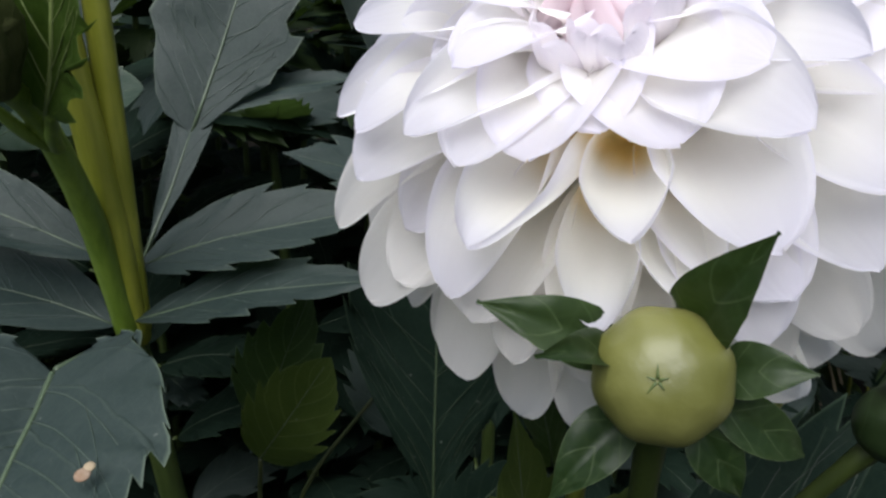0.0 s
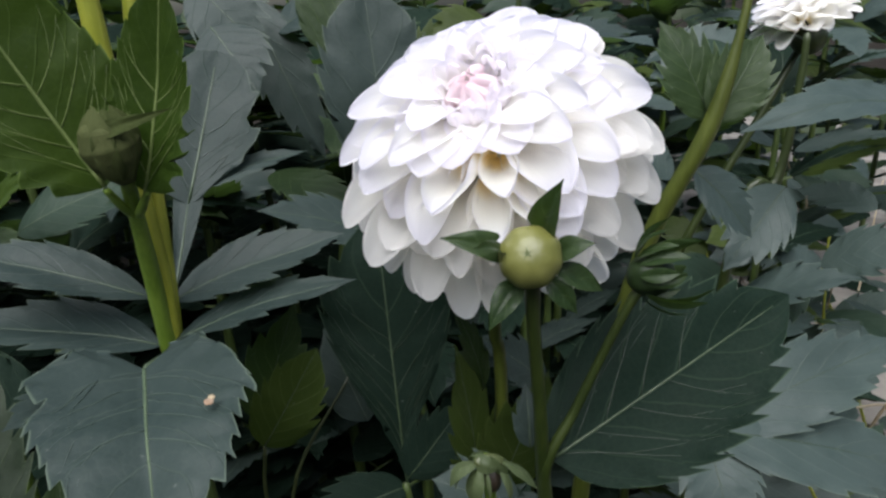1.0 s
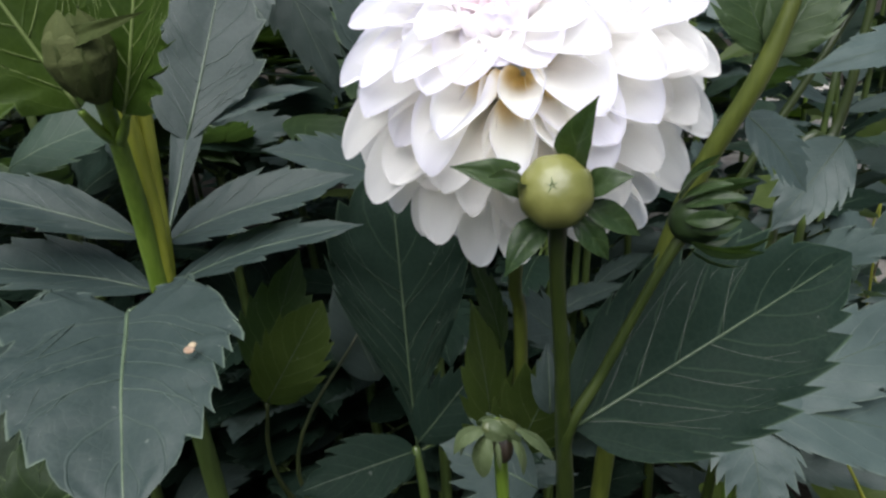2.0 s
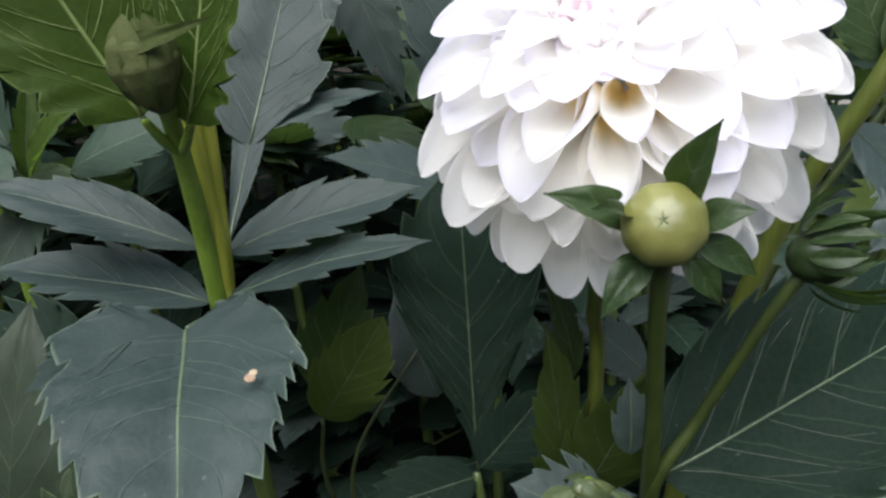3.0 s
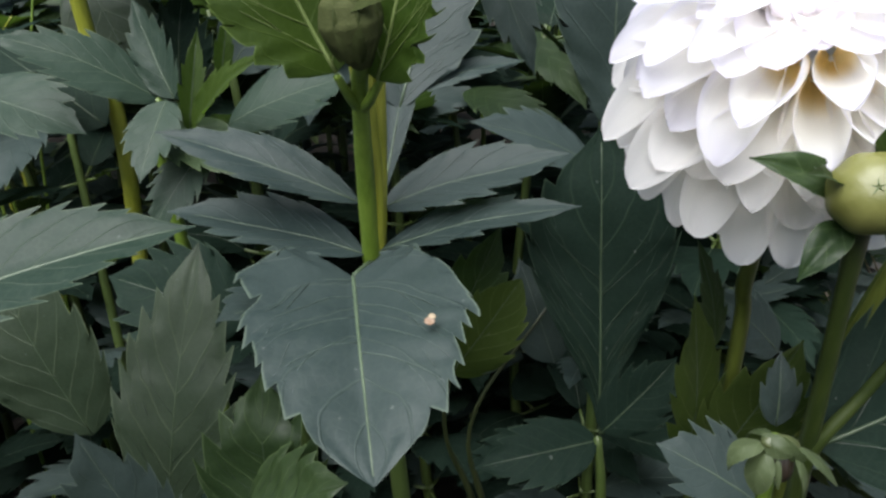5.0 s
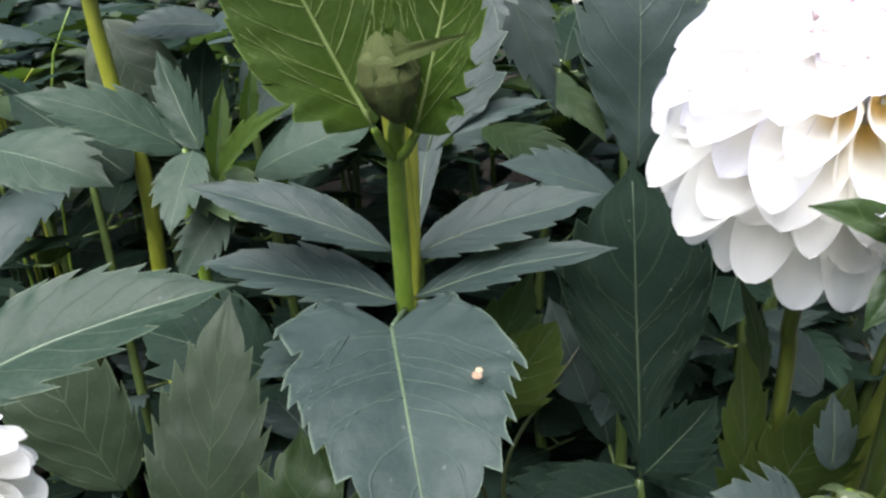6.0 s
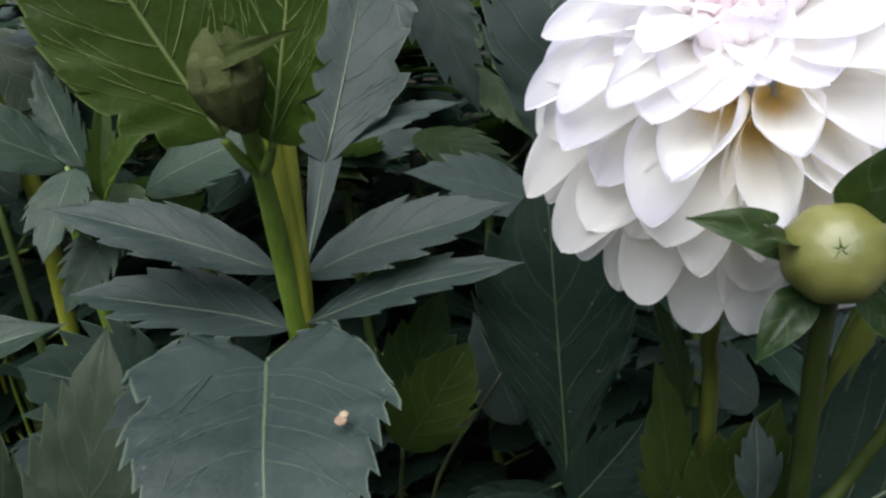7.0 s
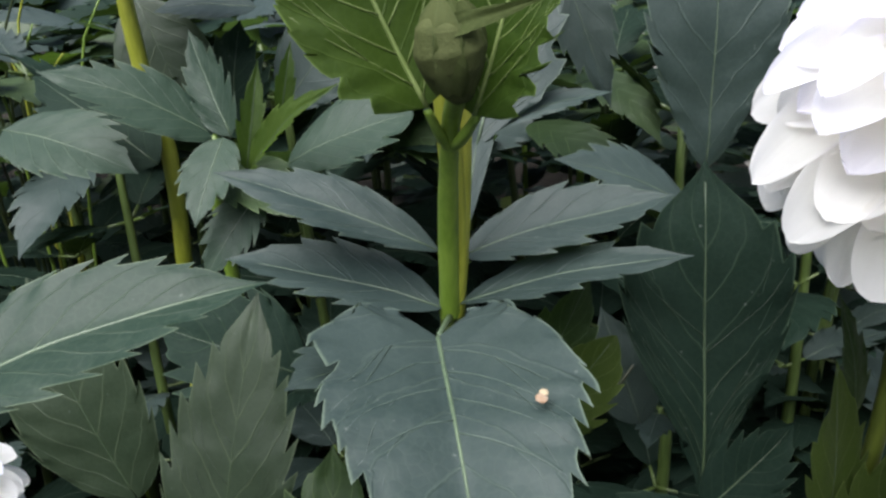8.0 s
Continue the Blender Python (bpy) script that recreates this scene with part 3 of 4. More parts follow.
# ---------------------------------------------------------------- the round bud before it
bud = thing("dahlia_bud", (0.066, 0.172, 0.0), "round olive-green flower bud ringed by pointed green sepals", "flower bud")
BUD_AT, BUD_AXIS = V((0.0404, 0.1025, 0.6860)), V((-0.35, -0.82, 0.47)).normalized()
ball = part("bud", ball_mesh("bud", BUD_AT, BUD_AXIS, 0.0116, 0.0108, dimple=0.04, flutes=8, depth=0.04, segs=48), BUD, bud, "glossy round bud with a dimpled end")
BUD_BACK = BUD_AT - BUD_AXIS * 0.008
for k in range(5):
    near_, _ = around(BUD_AXIS, 0.03, k * 1.2566 + 0.3)
    rim_, _ = around(BUD_AXIS, 0.16 + 0.08 * (k % 2), k * 1.2566 + 0.3)
    part("crease", tube_mesh("crease", [BUD_AT + near_ * 0.01036, BUD_AT + (near_ + rim_) * 0.5 * 0.01062, BUD_AT + rim_ * 0.01072], [0.00030, 0.00018, 0.00006], sides=6, steps=2), STEM_DARK, ball, "dark crease at the bud's end")
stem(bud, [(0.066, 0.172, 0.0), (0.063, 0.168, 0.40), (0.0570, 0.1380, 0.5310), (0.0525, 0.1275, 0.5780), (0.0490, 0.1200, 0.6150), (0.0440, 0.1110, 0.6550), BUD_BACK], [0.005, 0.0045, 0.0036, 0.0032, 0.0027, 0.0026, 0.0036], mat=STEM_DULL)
for seed_, at, wid in ((84, (0.0500, 0.0950, 0.7150), 0.0125), (76, (0.0100, 0.1110, 0.6940), 0.0115), (77, (0.0180, 0.0930, 0.6950), 0.008),
                      (82, (0.0630, 0.0980, 0.6900), 0.0095), (83, (0.0690, 0.1050, 0.6680), 0.0095), (66, (0.0570, 0.1000, 0.6630), 0.0090),
                      (65, (0.0240, 0.1000, 0.6610), 0.0105)):
    out = (V(at) - BUD_AT)
    out = (out - BUD_AXIS * out.dot(BUD_AXIS)).normalized()
    root = BUD_AT + out * 0.0088 - BUD_AXIS * 0.0070
    leaf(ball, root, at, wid, up=BUD_AXIS + V((0, 0, 0.35)), mat=SEPAL_EDGED, teeth=4, tooth=0.0, p=0.55, q=1.1, bow=0.10, fold=0.45, seed=seed_, name="sepal", ribs=False, slant=0.0, wave=0.02)

# ---------------------------------------------------------------- the leafy stem beside the bloom
plant = thing("dahlia_plant", (-0.115, 0.26, 0.0), "leafy dahlia stem with toothed bluish-green leaves and a closed bud", "plant")
CB = V((-0.1083, 0.1760, 0.7265))
NODE = V((-0.1190, 0.2380, 0.6100))
# the shade under the broad leaf is put into the lower stem's colour
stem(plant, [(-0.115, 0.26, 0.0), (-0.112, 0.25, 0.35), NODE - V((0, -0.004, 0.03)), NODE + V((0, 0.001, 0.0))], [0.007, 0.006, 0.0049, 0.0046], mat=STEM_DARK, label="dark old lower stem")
stem(plant, [NODE - V((0, -0.001, 0.004)), NODE, (-0.1165, 0.2230, 0.6600), (-0.1120, 0.2000, 0.6990), CB + V((0.001, 0.004, -0.013))], [0.0052, 0.0050, 0.0044, 0.0036, 0.0034], label="green stalk of the closed bud")
stem(plant, [NODE + V((0.001, 0.004, -0.01)), (-0.1145, 0.2330, 0.6550), (-0.1185, 0.2290, 0.7440), (-0.1200, 0.2270, 0.7830), (-0.1190, 0.2250, 0.8250)], [0.0052, 0.0052, 0.0050, 0.0050, 0.0046], mat=STEM_YELLOW, label="yellow-green upright stalk")
stem(plant, [NODE + V((0.002, 0.005, -0.006)), (-0.1120, 0.2380, 0.6600), (-0.1085, 0.2380, 0.7430), (-0.1045, 0.2370, 0.7830), (-0.1020, 0.2360, 0.8250)], [0.0046, 0.0044, 0.0040, 0.0038, 0.0036], mat=STEM_YELLOW, label="yellow-green upright stalk")
part("leaf_stalk", tube_mesh("leaf_stalk", [NODE + V((0, -0.003, -0.004)), (-0.1190, 0.1900, 0.6210)], [0.0016, 0.0011], sides=8, steps=3), RIB, plant, "short pale leaf stalk")
front = leaf(plant, (-0.1194, 0.1885, 0.6205), (-0.0985, 0.0880, 0.5970), 0.087, heart=0.95, up=(0, -0.25, 1), mat=LEAF_BLUE, teeth=15, tooth=0.22, slant=0.12, p=0.42, q=0.86, bow=0.05, fold=0.40, seed=3, rib_size=0.0011,
             cols=11, veins=4, skew=0.20, lobes=((1, 0.05, 0.04, 0.04), (1, 0.12, 0.04, -0.20), (1, 0.30, 0.06, 0.10), (1, 0.50, 0.20, -0.10), (1, 0.62, 0.04, -0.06), (-1, 0.045, 0.04, 0.22), (-1, 0.10, 0.03, -0.12),
             (-1, 0.19, 0.06, 0.20), (-1, 0.28, 0.04, -0.14), (-1, 0.56, 0.05, -0.06)),
             label="broad lobed leaf with a pale dead spot")
leaf(plant, (-0.1215, 0.2345, 0.6105), (-0.2252, 0.2500, 0.6290), 0.046, up=(0, -0.25, 1), mat=LEAF_BLUE, teeth=6, tooth=0.15, seed=4, bow=0.035, fold=0.32, p=0.8, veins=3)
leaf(plant, (-0.1225, 0.2400, 0.6357), (-0.2230, 0.2480, 0.6715), 0.034, up=(0, -0.45, 1), mat=LEAF_BLUE, teeth=6, tooth=0.15, seed=5, bow=0.035, fold=0.32, p=0.9, veins=3)
leaf(plant, (-0.1140, 0.2450, 0.6310), (-0.0193, 0.2590, 0.6535), 0.040, up=(0, -0.5, 1), mat=LEAF_BLUE, teeth=6, tooth=0.15, seed=6, bow=0.035, fold=0.32, p=0.8, veins=3)
leaf(plant, (-0.1150, 0.2360, 0.6120), (-0.0168, 0.2280, 0.6369), 0.034, up=(0, -0.2, 1), mat=LEAF_BLUE, teeth=6, tooth=0.15, seed=7, bow=0.035, fold=0.32, p=0.9, veins=3)
leaf(plant, (-0.1135, 0.2500, 0.6330), (-0.1067, 0.3075, 0.6765), 0.0170, up=(0, -1, 0.1), mat=LEAF_BLUE, teeth=3, tooth=0.0, seed=8, bow=-0.02, p=1.0, q=0.06, slant=0.0, rib_size=0.0008, label="winged leaf stalk")
leaf(plant, (-0.1076, 0.2990, 0.6690), (-0.0830, 0.3480, 0.7530), 0.058, up=(0, -1, 0.1), mat=LEAF_BLUE, teeth=4, tooth=0.08, seed=18, bow=-0.02, p=0.40, q=0.42, slant=0.1, rib_size=0.0009, veins=4, cols=7,
     lobes=((-1, 0.04, 0.20, -0.70), (-1, 0.45, 0.10, 0.22), (-1, 0.60, 0.05, -0.18), (-1, 0.72, 0.08, 0.12), (1, 0.42, 0.10, 0.2), (1, 0.56, 0.05, -0.2), (1, 0.70, 0.08, 0.14), (1, 0.82, 0.04, -0.15)))
leaf(plant, (-0.1060, 0.3060, 0.6755), (-0.0356, 0.3376, 0.6876), 0.023, up=(0, -0.35, 1), mat=LEAF_BLUE, teeth=6, tooth=0.15, seed=9, bow=0.04, fold=0.3, p=0.8, veins=3)
part("dead_spot", ball_mesh("dead_spot", (-0.083, 0.137, 0.6280), (0.1, -0.3, 1), 0.0020, 0.0005, segs=14, rings=6), SPOT, front, "small pale brown dead spot")
part("dead_spot", ball_mesh("dead_spot", (-0.0822, 0.1392, 0.6286), (0.1, -0.3, 1), 0.0015, 0.0005, segs=12, rings=6), STRAW, front, "small straw-coloured dead spot")
for to in ((-0.1190, 0.1900, 0.7060), (-0.1020, 0.1880, 0.7040)):
    foot = V((-0.1130, 0.2070, 0.6890))
    part("leaf_stalk", tube_mesh("leaf_stalk", [foot, foot.lerp(V(to), 0.5) + V((0, -0.001, -0.001)), to], [0.0026, 0.0022, 0.0015], sides=8), STEM, plant, "yellow-green leaf stalk")
# young pair cupping the closed bud
leaf(plant, (-0.1190, 0.1900, 0.7070), (-0.1540, 0.1780, 0.7960), 0.062, up=(0.55, -1, 0.1), mat=LEAF_YOUNG, rib=RIB_YOUNG, teeth=11, tooth=0.035, seed=10, p=0.45, q=0.75, fold=0.4, bow=-0.04, rib_size=0.0010, veins=4, cols=7, lobes=[(half, at, 0.028, reach) for half in (-1, 1) for at, reach in ((0.04, 0.22), (0.085, -0.22), (0.13, 0.16), (0.175, -0.16))])
leaf(plant, (-0.1030, 0.1880, 0.7040), (-0.0800, 0.1720, 0.7860), 0.041, up=(-0.5, -1, 0.1), mat=LEAF_YOUNG, rib=RIB_YOUNG, teeth=9, tooth=0.10, seed=11, p=0.3, q=0.7, fold=0.4, bow=-0.04, rib_size=0.0009, veins=4, cols=7,
     lobes=[(half, at, 0.030, reach) for half in (-1, 1) for at, reach in ((0.04, 0.24), (0.09, -0.26), (0.14, 0.24), (0.19, -0.26), (0.24, 0.22), (0.29, -0.24), (0.34, 0.18), (0.39, -0.20))])
cb = part("bud", tube_mesh("bud", [CB + V((0.002, 0.003, -0.0150)), CB + V((0.001, 0.001, -0.0105)), CB + V((0, 0, -0.005)), CB + V((-0.001, -0.001, 0.001)), CB + V((-0.0015, -0.002, 0.0075)), CB + V((-0.0015, -0.002, 0.0110))],
                          [0.0036, 0.0068, 0.0104, 0.0118, 0.0102, 0.0050], sides=28, ridge=0.05), BUD_GREY, plant, "closed downy grey-green bud")
leaf(cb, CB + V((-0.0030, -0.0085, 0.0065)), (-0.0800, 0.1560, 0.7415), 0.0070, up=(-0.1, -1, 0.3), mat=SEPAL_GREY, teeth=4, tooth=0.05, seed=12, name="sepal", ribs=False, bow=-0.03, fold=0.4, p=0.15, q=1.1)
for k in range(4):
    a = 3.6 + k * 0.75
    out = V((math.cos(a), math.sin(a), 0))
    leaf(cb, CB + out * 0.0060 + V((0, 0, -0.0135)), CB + out * 0.0045 + V((-0.0015, -0.002, 0.0150 + 0.0012 * (k % 2))), 0.0165, up=out, mat=SEPAL_GREY, teeth=4, tooth=0.0, seed=13 + k, name="sepal", ribs=False, bow=0.22, fold=-0.55, p=0.6, q=0.8)

# ---------------------------------------------------------------- leaves and shoots at the side
shoot = thing("dahlia_shoot", (-0.26, 0.36, 0.0), "side shoot with grey-green toothed leaves and a young tip", "plant")
SN = V((-0.2590, 0.3380, 0.6700))
stem(shoot, [(-0.27, 0.38, 0.0), (-0.265, 0.36, 0.4), (-0.2640, 0.3380, 0.6270), SN], [0.006, 0.005, 0.004, 0.003])
leaf(shoot, SN, (-0.3380, 0.3100, 0.7120), 0.050, up=(0, -0.55, 1), mat=LEAF_PALE, teeth=7, seed=20, bow=0.08)
leaf(shoot, (-0.2470, 0.3320, 0.6710), (-0.2740, 0.3600, 0.7275), 0.033, up=(-0.2, -1, 0.2), mat=LEAF_PALE, teeth=6, seed=21, bow=0.03)
leaf(shoot, (-0.2500, 0.3280, 0.6710), (-0.2520, 0.2800, 0.6350), 0.034, up=(0.1, -1, 0.7), mat=LEAF_PALE, teeth=6, seed=22, bow=0.05)
leaf(shoot, (-0.2380, 0.3250, 0.6530), (-0.2270, 0.3350, 0.7110), 0.017, up=(0.3, -1, 0), mat=LEAF_YOUNG, teeth=5, seed=23, bow=0.02, fold=0.5)
leaf(shoot, (-0.2350, 0.3220, 0.6530), (-0.1710, 0.2830, 0.7040), 0.024, up=(-0.5, -0.7, 0.6), mat=LEAF_YOUNG, teeth=6, seed=24, bow=0.06, fold=0.5)
leaf(shoot, (-0.2190, 0.3400, 0.6810), (-0.2090, 0.3400, 0.7200), 0.012, up=(0.3, -1, 0), mat=LEAF_YOUNG, teeth=4, seed=25, fold=0.4)
leaf(shoot, (-0.2160, 0.3300, 0.6540), (-0.1440, 0.3400, 0.6790), 0.056, up=(0, -0.6, 1), mat=LEAF_PALE, teeth=7, seed=26, bow=0.06, p=0.6, q=0.75)
leaf(shoot, (-0.2310, 0.3250, 0.6420), (-0.2620, 0.3000, 0.5970), 0.034, up=(0, -1, 0.6), mat=LEAF_PALE, teeth=6, seed=27)
leaf(shoot, (-0.2650, 0.3500, 0.6500), (-0.1990, 0.3000, 0.6310), 0.045, up=(0, -0.5, 1), mat=LEAF_MID, teeth=6, seed=28)
leaf(shoot, (-0.3880, 0.3400, 0.6770), (-0.3050, 0.3300, 0.6510), 0.06, up=(0, -0.5, 1), mat=LEAF_PALE, teeth=7, seed=29)
leaf(shoot, (-0.3080, 0.3600, 0.6490), (-0.4030, 0.4000, 0.7010), 0.06, up=(0, -0.8, 0.8), mat=LEAF_SHADED, teeth=7, seed=30)

low = thing("lower_leaves", (-0.24, 0.2, 0.0), "low dahlia stem with large dark toothed leaves", "plant")
stem(low, [(-0.24, 0.22, 0.0), (-0.24, 0.22, 0.3), (-0.235, 0.23, 0.46)], [0.006, 0.005, 0.004])
leaf(low, (-0.2680, 0.1180, 0.6360), (-0.1719, 0.1604, 0.6562), 0.052, up=(0, -0.45, 1), mat=LEAF_PALE, teeth=9, seed=31, bow=0.05, fold=0.42, rib_size=0.0008)
leaf(low, (-0.2320, 0.1950, 0.4710), (-0.2129, 0.2520, 0.6108), 0.066, up=(0, -1, 0.4), mat=LEAF_OLIVE, teeth=10, seed=32, p=0.7, q=1.15, tooth=0.3, veins=5)
leaf(low, (-0.2990, 0.2500, 0.4860), (-0.3440, 0.2700, 0.6120), 0.075, up=(0, -1, 0.5), mat=LEAF_OLIVE, teeth=8, seed=33)
leaf(low, (-0.2050, 0.2800, 0.5470), (-0.2830, 0.2800, 0.5780), 0.075, up=(0, -0.8, 0.7), mat=LEAF_SHADED, teeth=7, seed=34)
leaf(low, (-0.2200, 0.1700, 0.4810), (-0.2430, 0.1600, 0.5600), 0.05, up=(0, -0.8, 0.7), mat=LEAF_BLUE, teeth=7, seed=35)
leaf(low, (-0.1640, 0.1600, 0.5000), (-0.1600, 0.1720, 0.5830), 0.060, up=(0.1, -0.7, 0.7), mat=LEAF_MID, teeth=7, seed=36, veins=5, wave=0.04)
leaf(low, (-0.1710, 0.1500, 0.5170), (-0.1170, 0.1300, 0.5600), 0.05, up=(0, -0.5, 0.9), mat=LEAF_MID, teeth=7, seed=37, veins=5, wave=0.04)
leaf(low, (-0.1430, 0.2100, 0.5940), (-0.1710, 0.1600, 0.6150), 0.04, up=(0, -0.4, 1), mat=LEAF_BLUE, teeth=5, seed=38)

# ---------------------------------------------------------------- behind and between
back = thing("background_foliage", (0.0, 0.27, 0.0), "dark upright dahlia leaves behind the bloom", "plant")
stem(back, [(0.01, 0.26, 0.0), (0.008, 0.25, 0.3), (0.0050, 0.2380, 0.4450), (0.0010, 0.2400, 0.4930)], [0.006, 0.005, 0.0034, 0.0024], mat=STEM_DARK)
leaf(back, (0.0020, 0.2400, 0.4900), (0.0010, 0.2880, 0.6615), 0.082, up=(-0.1, -1, 0.15), mat=LEAF_SHADED, teeth=10, tooth=0.34, seed=40, p=2.0, q=1.4, bow=0.02, rib_size=0.0008, veins=5, cols=7)
leaf(back, (0.0010, 0.2400, 0.4910), (-0.0690, 0.2250, 0.4840), 0.040, up=(0, -0.8, 0.7), mat=LEAF_SHADED, teeth=7, seed=41)
leaf(back, (0.0030, 0.2400, 0.4970), (0.0430, 0.2500, 0.5400), 0.040, up=(0, -1, 0.4), mat=LEAF_SHADED, teeth=7, seed=42)
leaf(back, (-0.0830, 0.2680, 0.5170), (-0.0427, 0.2500, 0.5885), 0.043, up=(0, -1, 0.3), mat=LEAF_OLD, teeth=7, seed=43, p=0.5, q=0.8)
stem(back, [(-0.06, 0.30, 0.0), (-0.065, 0.29, 0.35), (-0.0870, 0.2780, 0.4610), (-0.0830, 0.2680, 0.5170)], [0.004, 0.003, 0.0014, 0.0011], mat=STEM_DIM)
stem(back, [(-0.06, 0.30, 0.0), (-0.06, 0.29, 0.35), (-0.0720, 0.2840, 0.4650), (-0.0240, 0.3000, 0.5430)], [0.004, 0.003, 0.0013, 0.0009], mat=STEM_DIM)
leaf(back, (-0.0860, 0.2850, 0.5250), (-0.0528, 0.2700, 0.6106), 0.045, up=(0, -1, 0.3), mat=LEAF_MID, teeth=7, seed=44)
leaf(back, (0.0100, 0.3300, 0.6220), (-0.0690, 0.3000, 0.6610), 0.05, up=(0, -0.5, 1), mat=LEAF_BLUE, teeth=7, seed=45)
leaf(back, (0.0150, 0.3350, 0.6450), (0.0110, 0.3450, 0.7850), 0.074, up=(0, -1, 0.2), mat=LEAF_BLUE, teeth=10, tooth=0.3, seed=46, p=0.8, q=0.7)
leaf(back, (-0.0700, 0.4600, 0.7860), (-0.0230, 0.4300, 0.6630), 0.052, up=(0.1, -1, 0.2), mat=LEAF_BLUE, teeth=8, tooth=0.3, seed=47)
leaf(back, (-0.0190, 0.3600, 0.7470), (0.0080, 0.3800, 0.8000), 0.06, up=(0, -1, 0.2), mat=LEAF_MID, teeth=7, seed=48)
leaf(back, (-0.0160, 0.3100, 0.4970), (-0.0390, 0.3300, 0.5640), 0.044, up=(0, -1, 0.4), mat=LEAF_BLUE, teeth=7, seed=49)

leaf(back, (-0.0170, 0.4200, 0.7620), (0.0360, 0.4400, 0.7900), 0.06, up=(0, -1, 0.6), mat=LEAF_MID, teeth=8, seed=101)
leaf(back, (-0.0500, 0.4500, 0.7600), (-0.0050, 0.4500, 0.7800), 0.05, up=(0, -0.5, 1), mat=LEAF_BLUE, teeth=8, seed=102)
leaf(back, (0.1670, 0.6200, 0.7480), (0.0920, 0.6000, 0.7360), 0.07, up=(0, -0.8, 0.6), mat=LEAF_OLD, teeth=6, seed=103)
leaf(back, (0.0870, 0.6000, 0.6920), (0.1290, 0.6200, 0.7610), 0.07, up=(0, -1, 0.3), mat=LEAF_OLD, teeth=6, seed=104)
leaf(back, (-0.0910, 0.4000, 0.7670), (-0.0630, 0.3700, 0.7220), 0.055, up=(0, -0.9, 0.6), mat=LEAF_BLUE, teeth=6, seed=105)
leaf(back, (-0.1010, 0.4200, 0.7960), (-0.0590, 0.4000, 0.7480), 0.06, up=(0, -0.9, 0.6), mat=LEAF_BLUE, teeth=6, seed=106)

upper = thing("dahlia_plant", (-0.36, 0.40, 0.0), "dahlia plant with thick yellow-green stem and grey-green leaves", "plant")
stem(upper, [(-0.34, 0.42, 0.0), (-0.34, 0.41, 0.4), (-0.3150, 0.3900, 0.6270), (-0.3190, 0.3850, 0.6930), (-0.3180, 0.3780, 0.7400), (-0.3150, 0.3720, 0.7800)], [0.006, 0.0058, 0.0054, 0.0052, 0.0048, 0.0044], mat=STEM_YELLOW)
leaf(upper, (-0.2960, 0.3700, 0.7700), (-0.2230, 0.3400, 0.7680), 0.050, up=(0, -0.4, 1), mat=LEAF_BLUE, teeth=8, seed=110, bow=0.12)
leaf(upper, (-0.2970, 0.3700, 0.7720), (-0.3380, 0.3600, 0.7900), 0.050, up=(0, -0.4, 1), mat=LEAF_BLUE, teeth=8, seed=111, bow=0.12)
leaf(upper, (-0.2910, 0.3700, 0.7740), (-0.2610, 0.3900, 0.8170), 0.05, up=(0, -0.9, 0.4), mat=LEAF_MID, teeth=8, seed=112)
leaf(upper, (-0.3330, 0.4200, 0.7460), (-0.2990, 0.4100, 0.6560), 0.065, up=(0.2, -1, 0.4), mat=LEAF_OLIVE, teeth=8, seed=113)
leaf(upper, (-0.2530, 0.4200, 0.7370), (-0.3130, 0.4000, 0.7370), 0.05, up=(0, -0.5, 1), mat=LEAF_BLUE, teeth=8, seed=114)
leaf(upper, (-0.2810, 0.4200, 0.6590), (-0.2690, 0.4300, 0.7290), 0.055, up=(0, -1, 0.2), mat=LEAF_SHADED, teeth=8, seed=115)
leaf(upper, (-0.2420, 0.4200, 0.6730), (-0.1940, 0.4400, 0.7270), 0.06, up=(0, -1, 0.4), mat=LEAF_BLUE, teeth=8, seed=116)

# ---------------------------------------------------------------- stalks and leaves under the bloom
side = thing("branching_stem", (0.07, 0.175, 0.0), "branching dahlia stem with a green bud and a broad dark leaf", "plant")
SJ = V((0.0535, 0.1260, 0.5780))
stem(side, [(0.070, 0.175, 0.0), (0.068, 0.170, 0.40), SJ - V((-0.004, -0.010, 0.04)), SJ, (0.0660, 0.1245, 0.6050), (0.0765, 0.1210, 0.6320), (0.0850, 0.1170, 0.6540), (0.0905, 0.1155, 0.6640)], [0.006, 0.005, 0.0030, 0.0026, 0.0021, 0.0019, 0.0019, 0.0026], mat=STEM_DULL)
stem(side, [(0.13, 0.28, 0.0), (0.125, 0.27, 0.4), (0.1520, 0.2500, 0.6040), (0.1810, 0.2250, 0.7000), (0.1920, 0.2200, 0.7490), (0.1970, 0.2200, 0.7820)], [0.007, 0.006, 0.0054, 0.0048, 0.0024, 0.0020], mat=STEM_OLIVE)
leaf(side, (0.0570, 0.1290, 0.5790), (0.1950, 0.1650, 0.6250), 0.084, up=(-0.15, -0.95, 0.7), mat=LEAF_SHADED, teeth=11, tooth=0.34, seed=50, bow=0.03, p=0.5, q=0.95, rib_size=0.0008, veins=4, cols=7)
SB, SB_AXIS = V((0.0930, 0.1145, 0.6680)), V((0.75, -0.35, 0.25)).normalized()
sb = part("bud", ball_mesh("bud", SB, SB_AXIS, 0.0086, 0.0094, flutes=6, depth=0.1, segs=36), SEPAL, side, "small closed green bud")
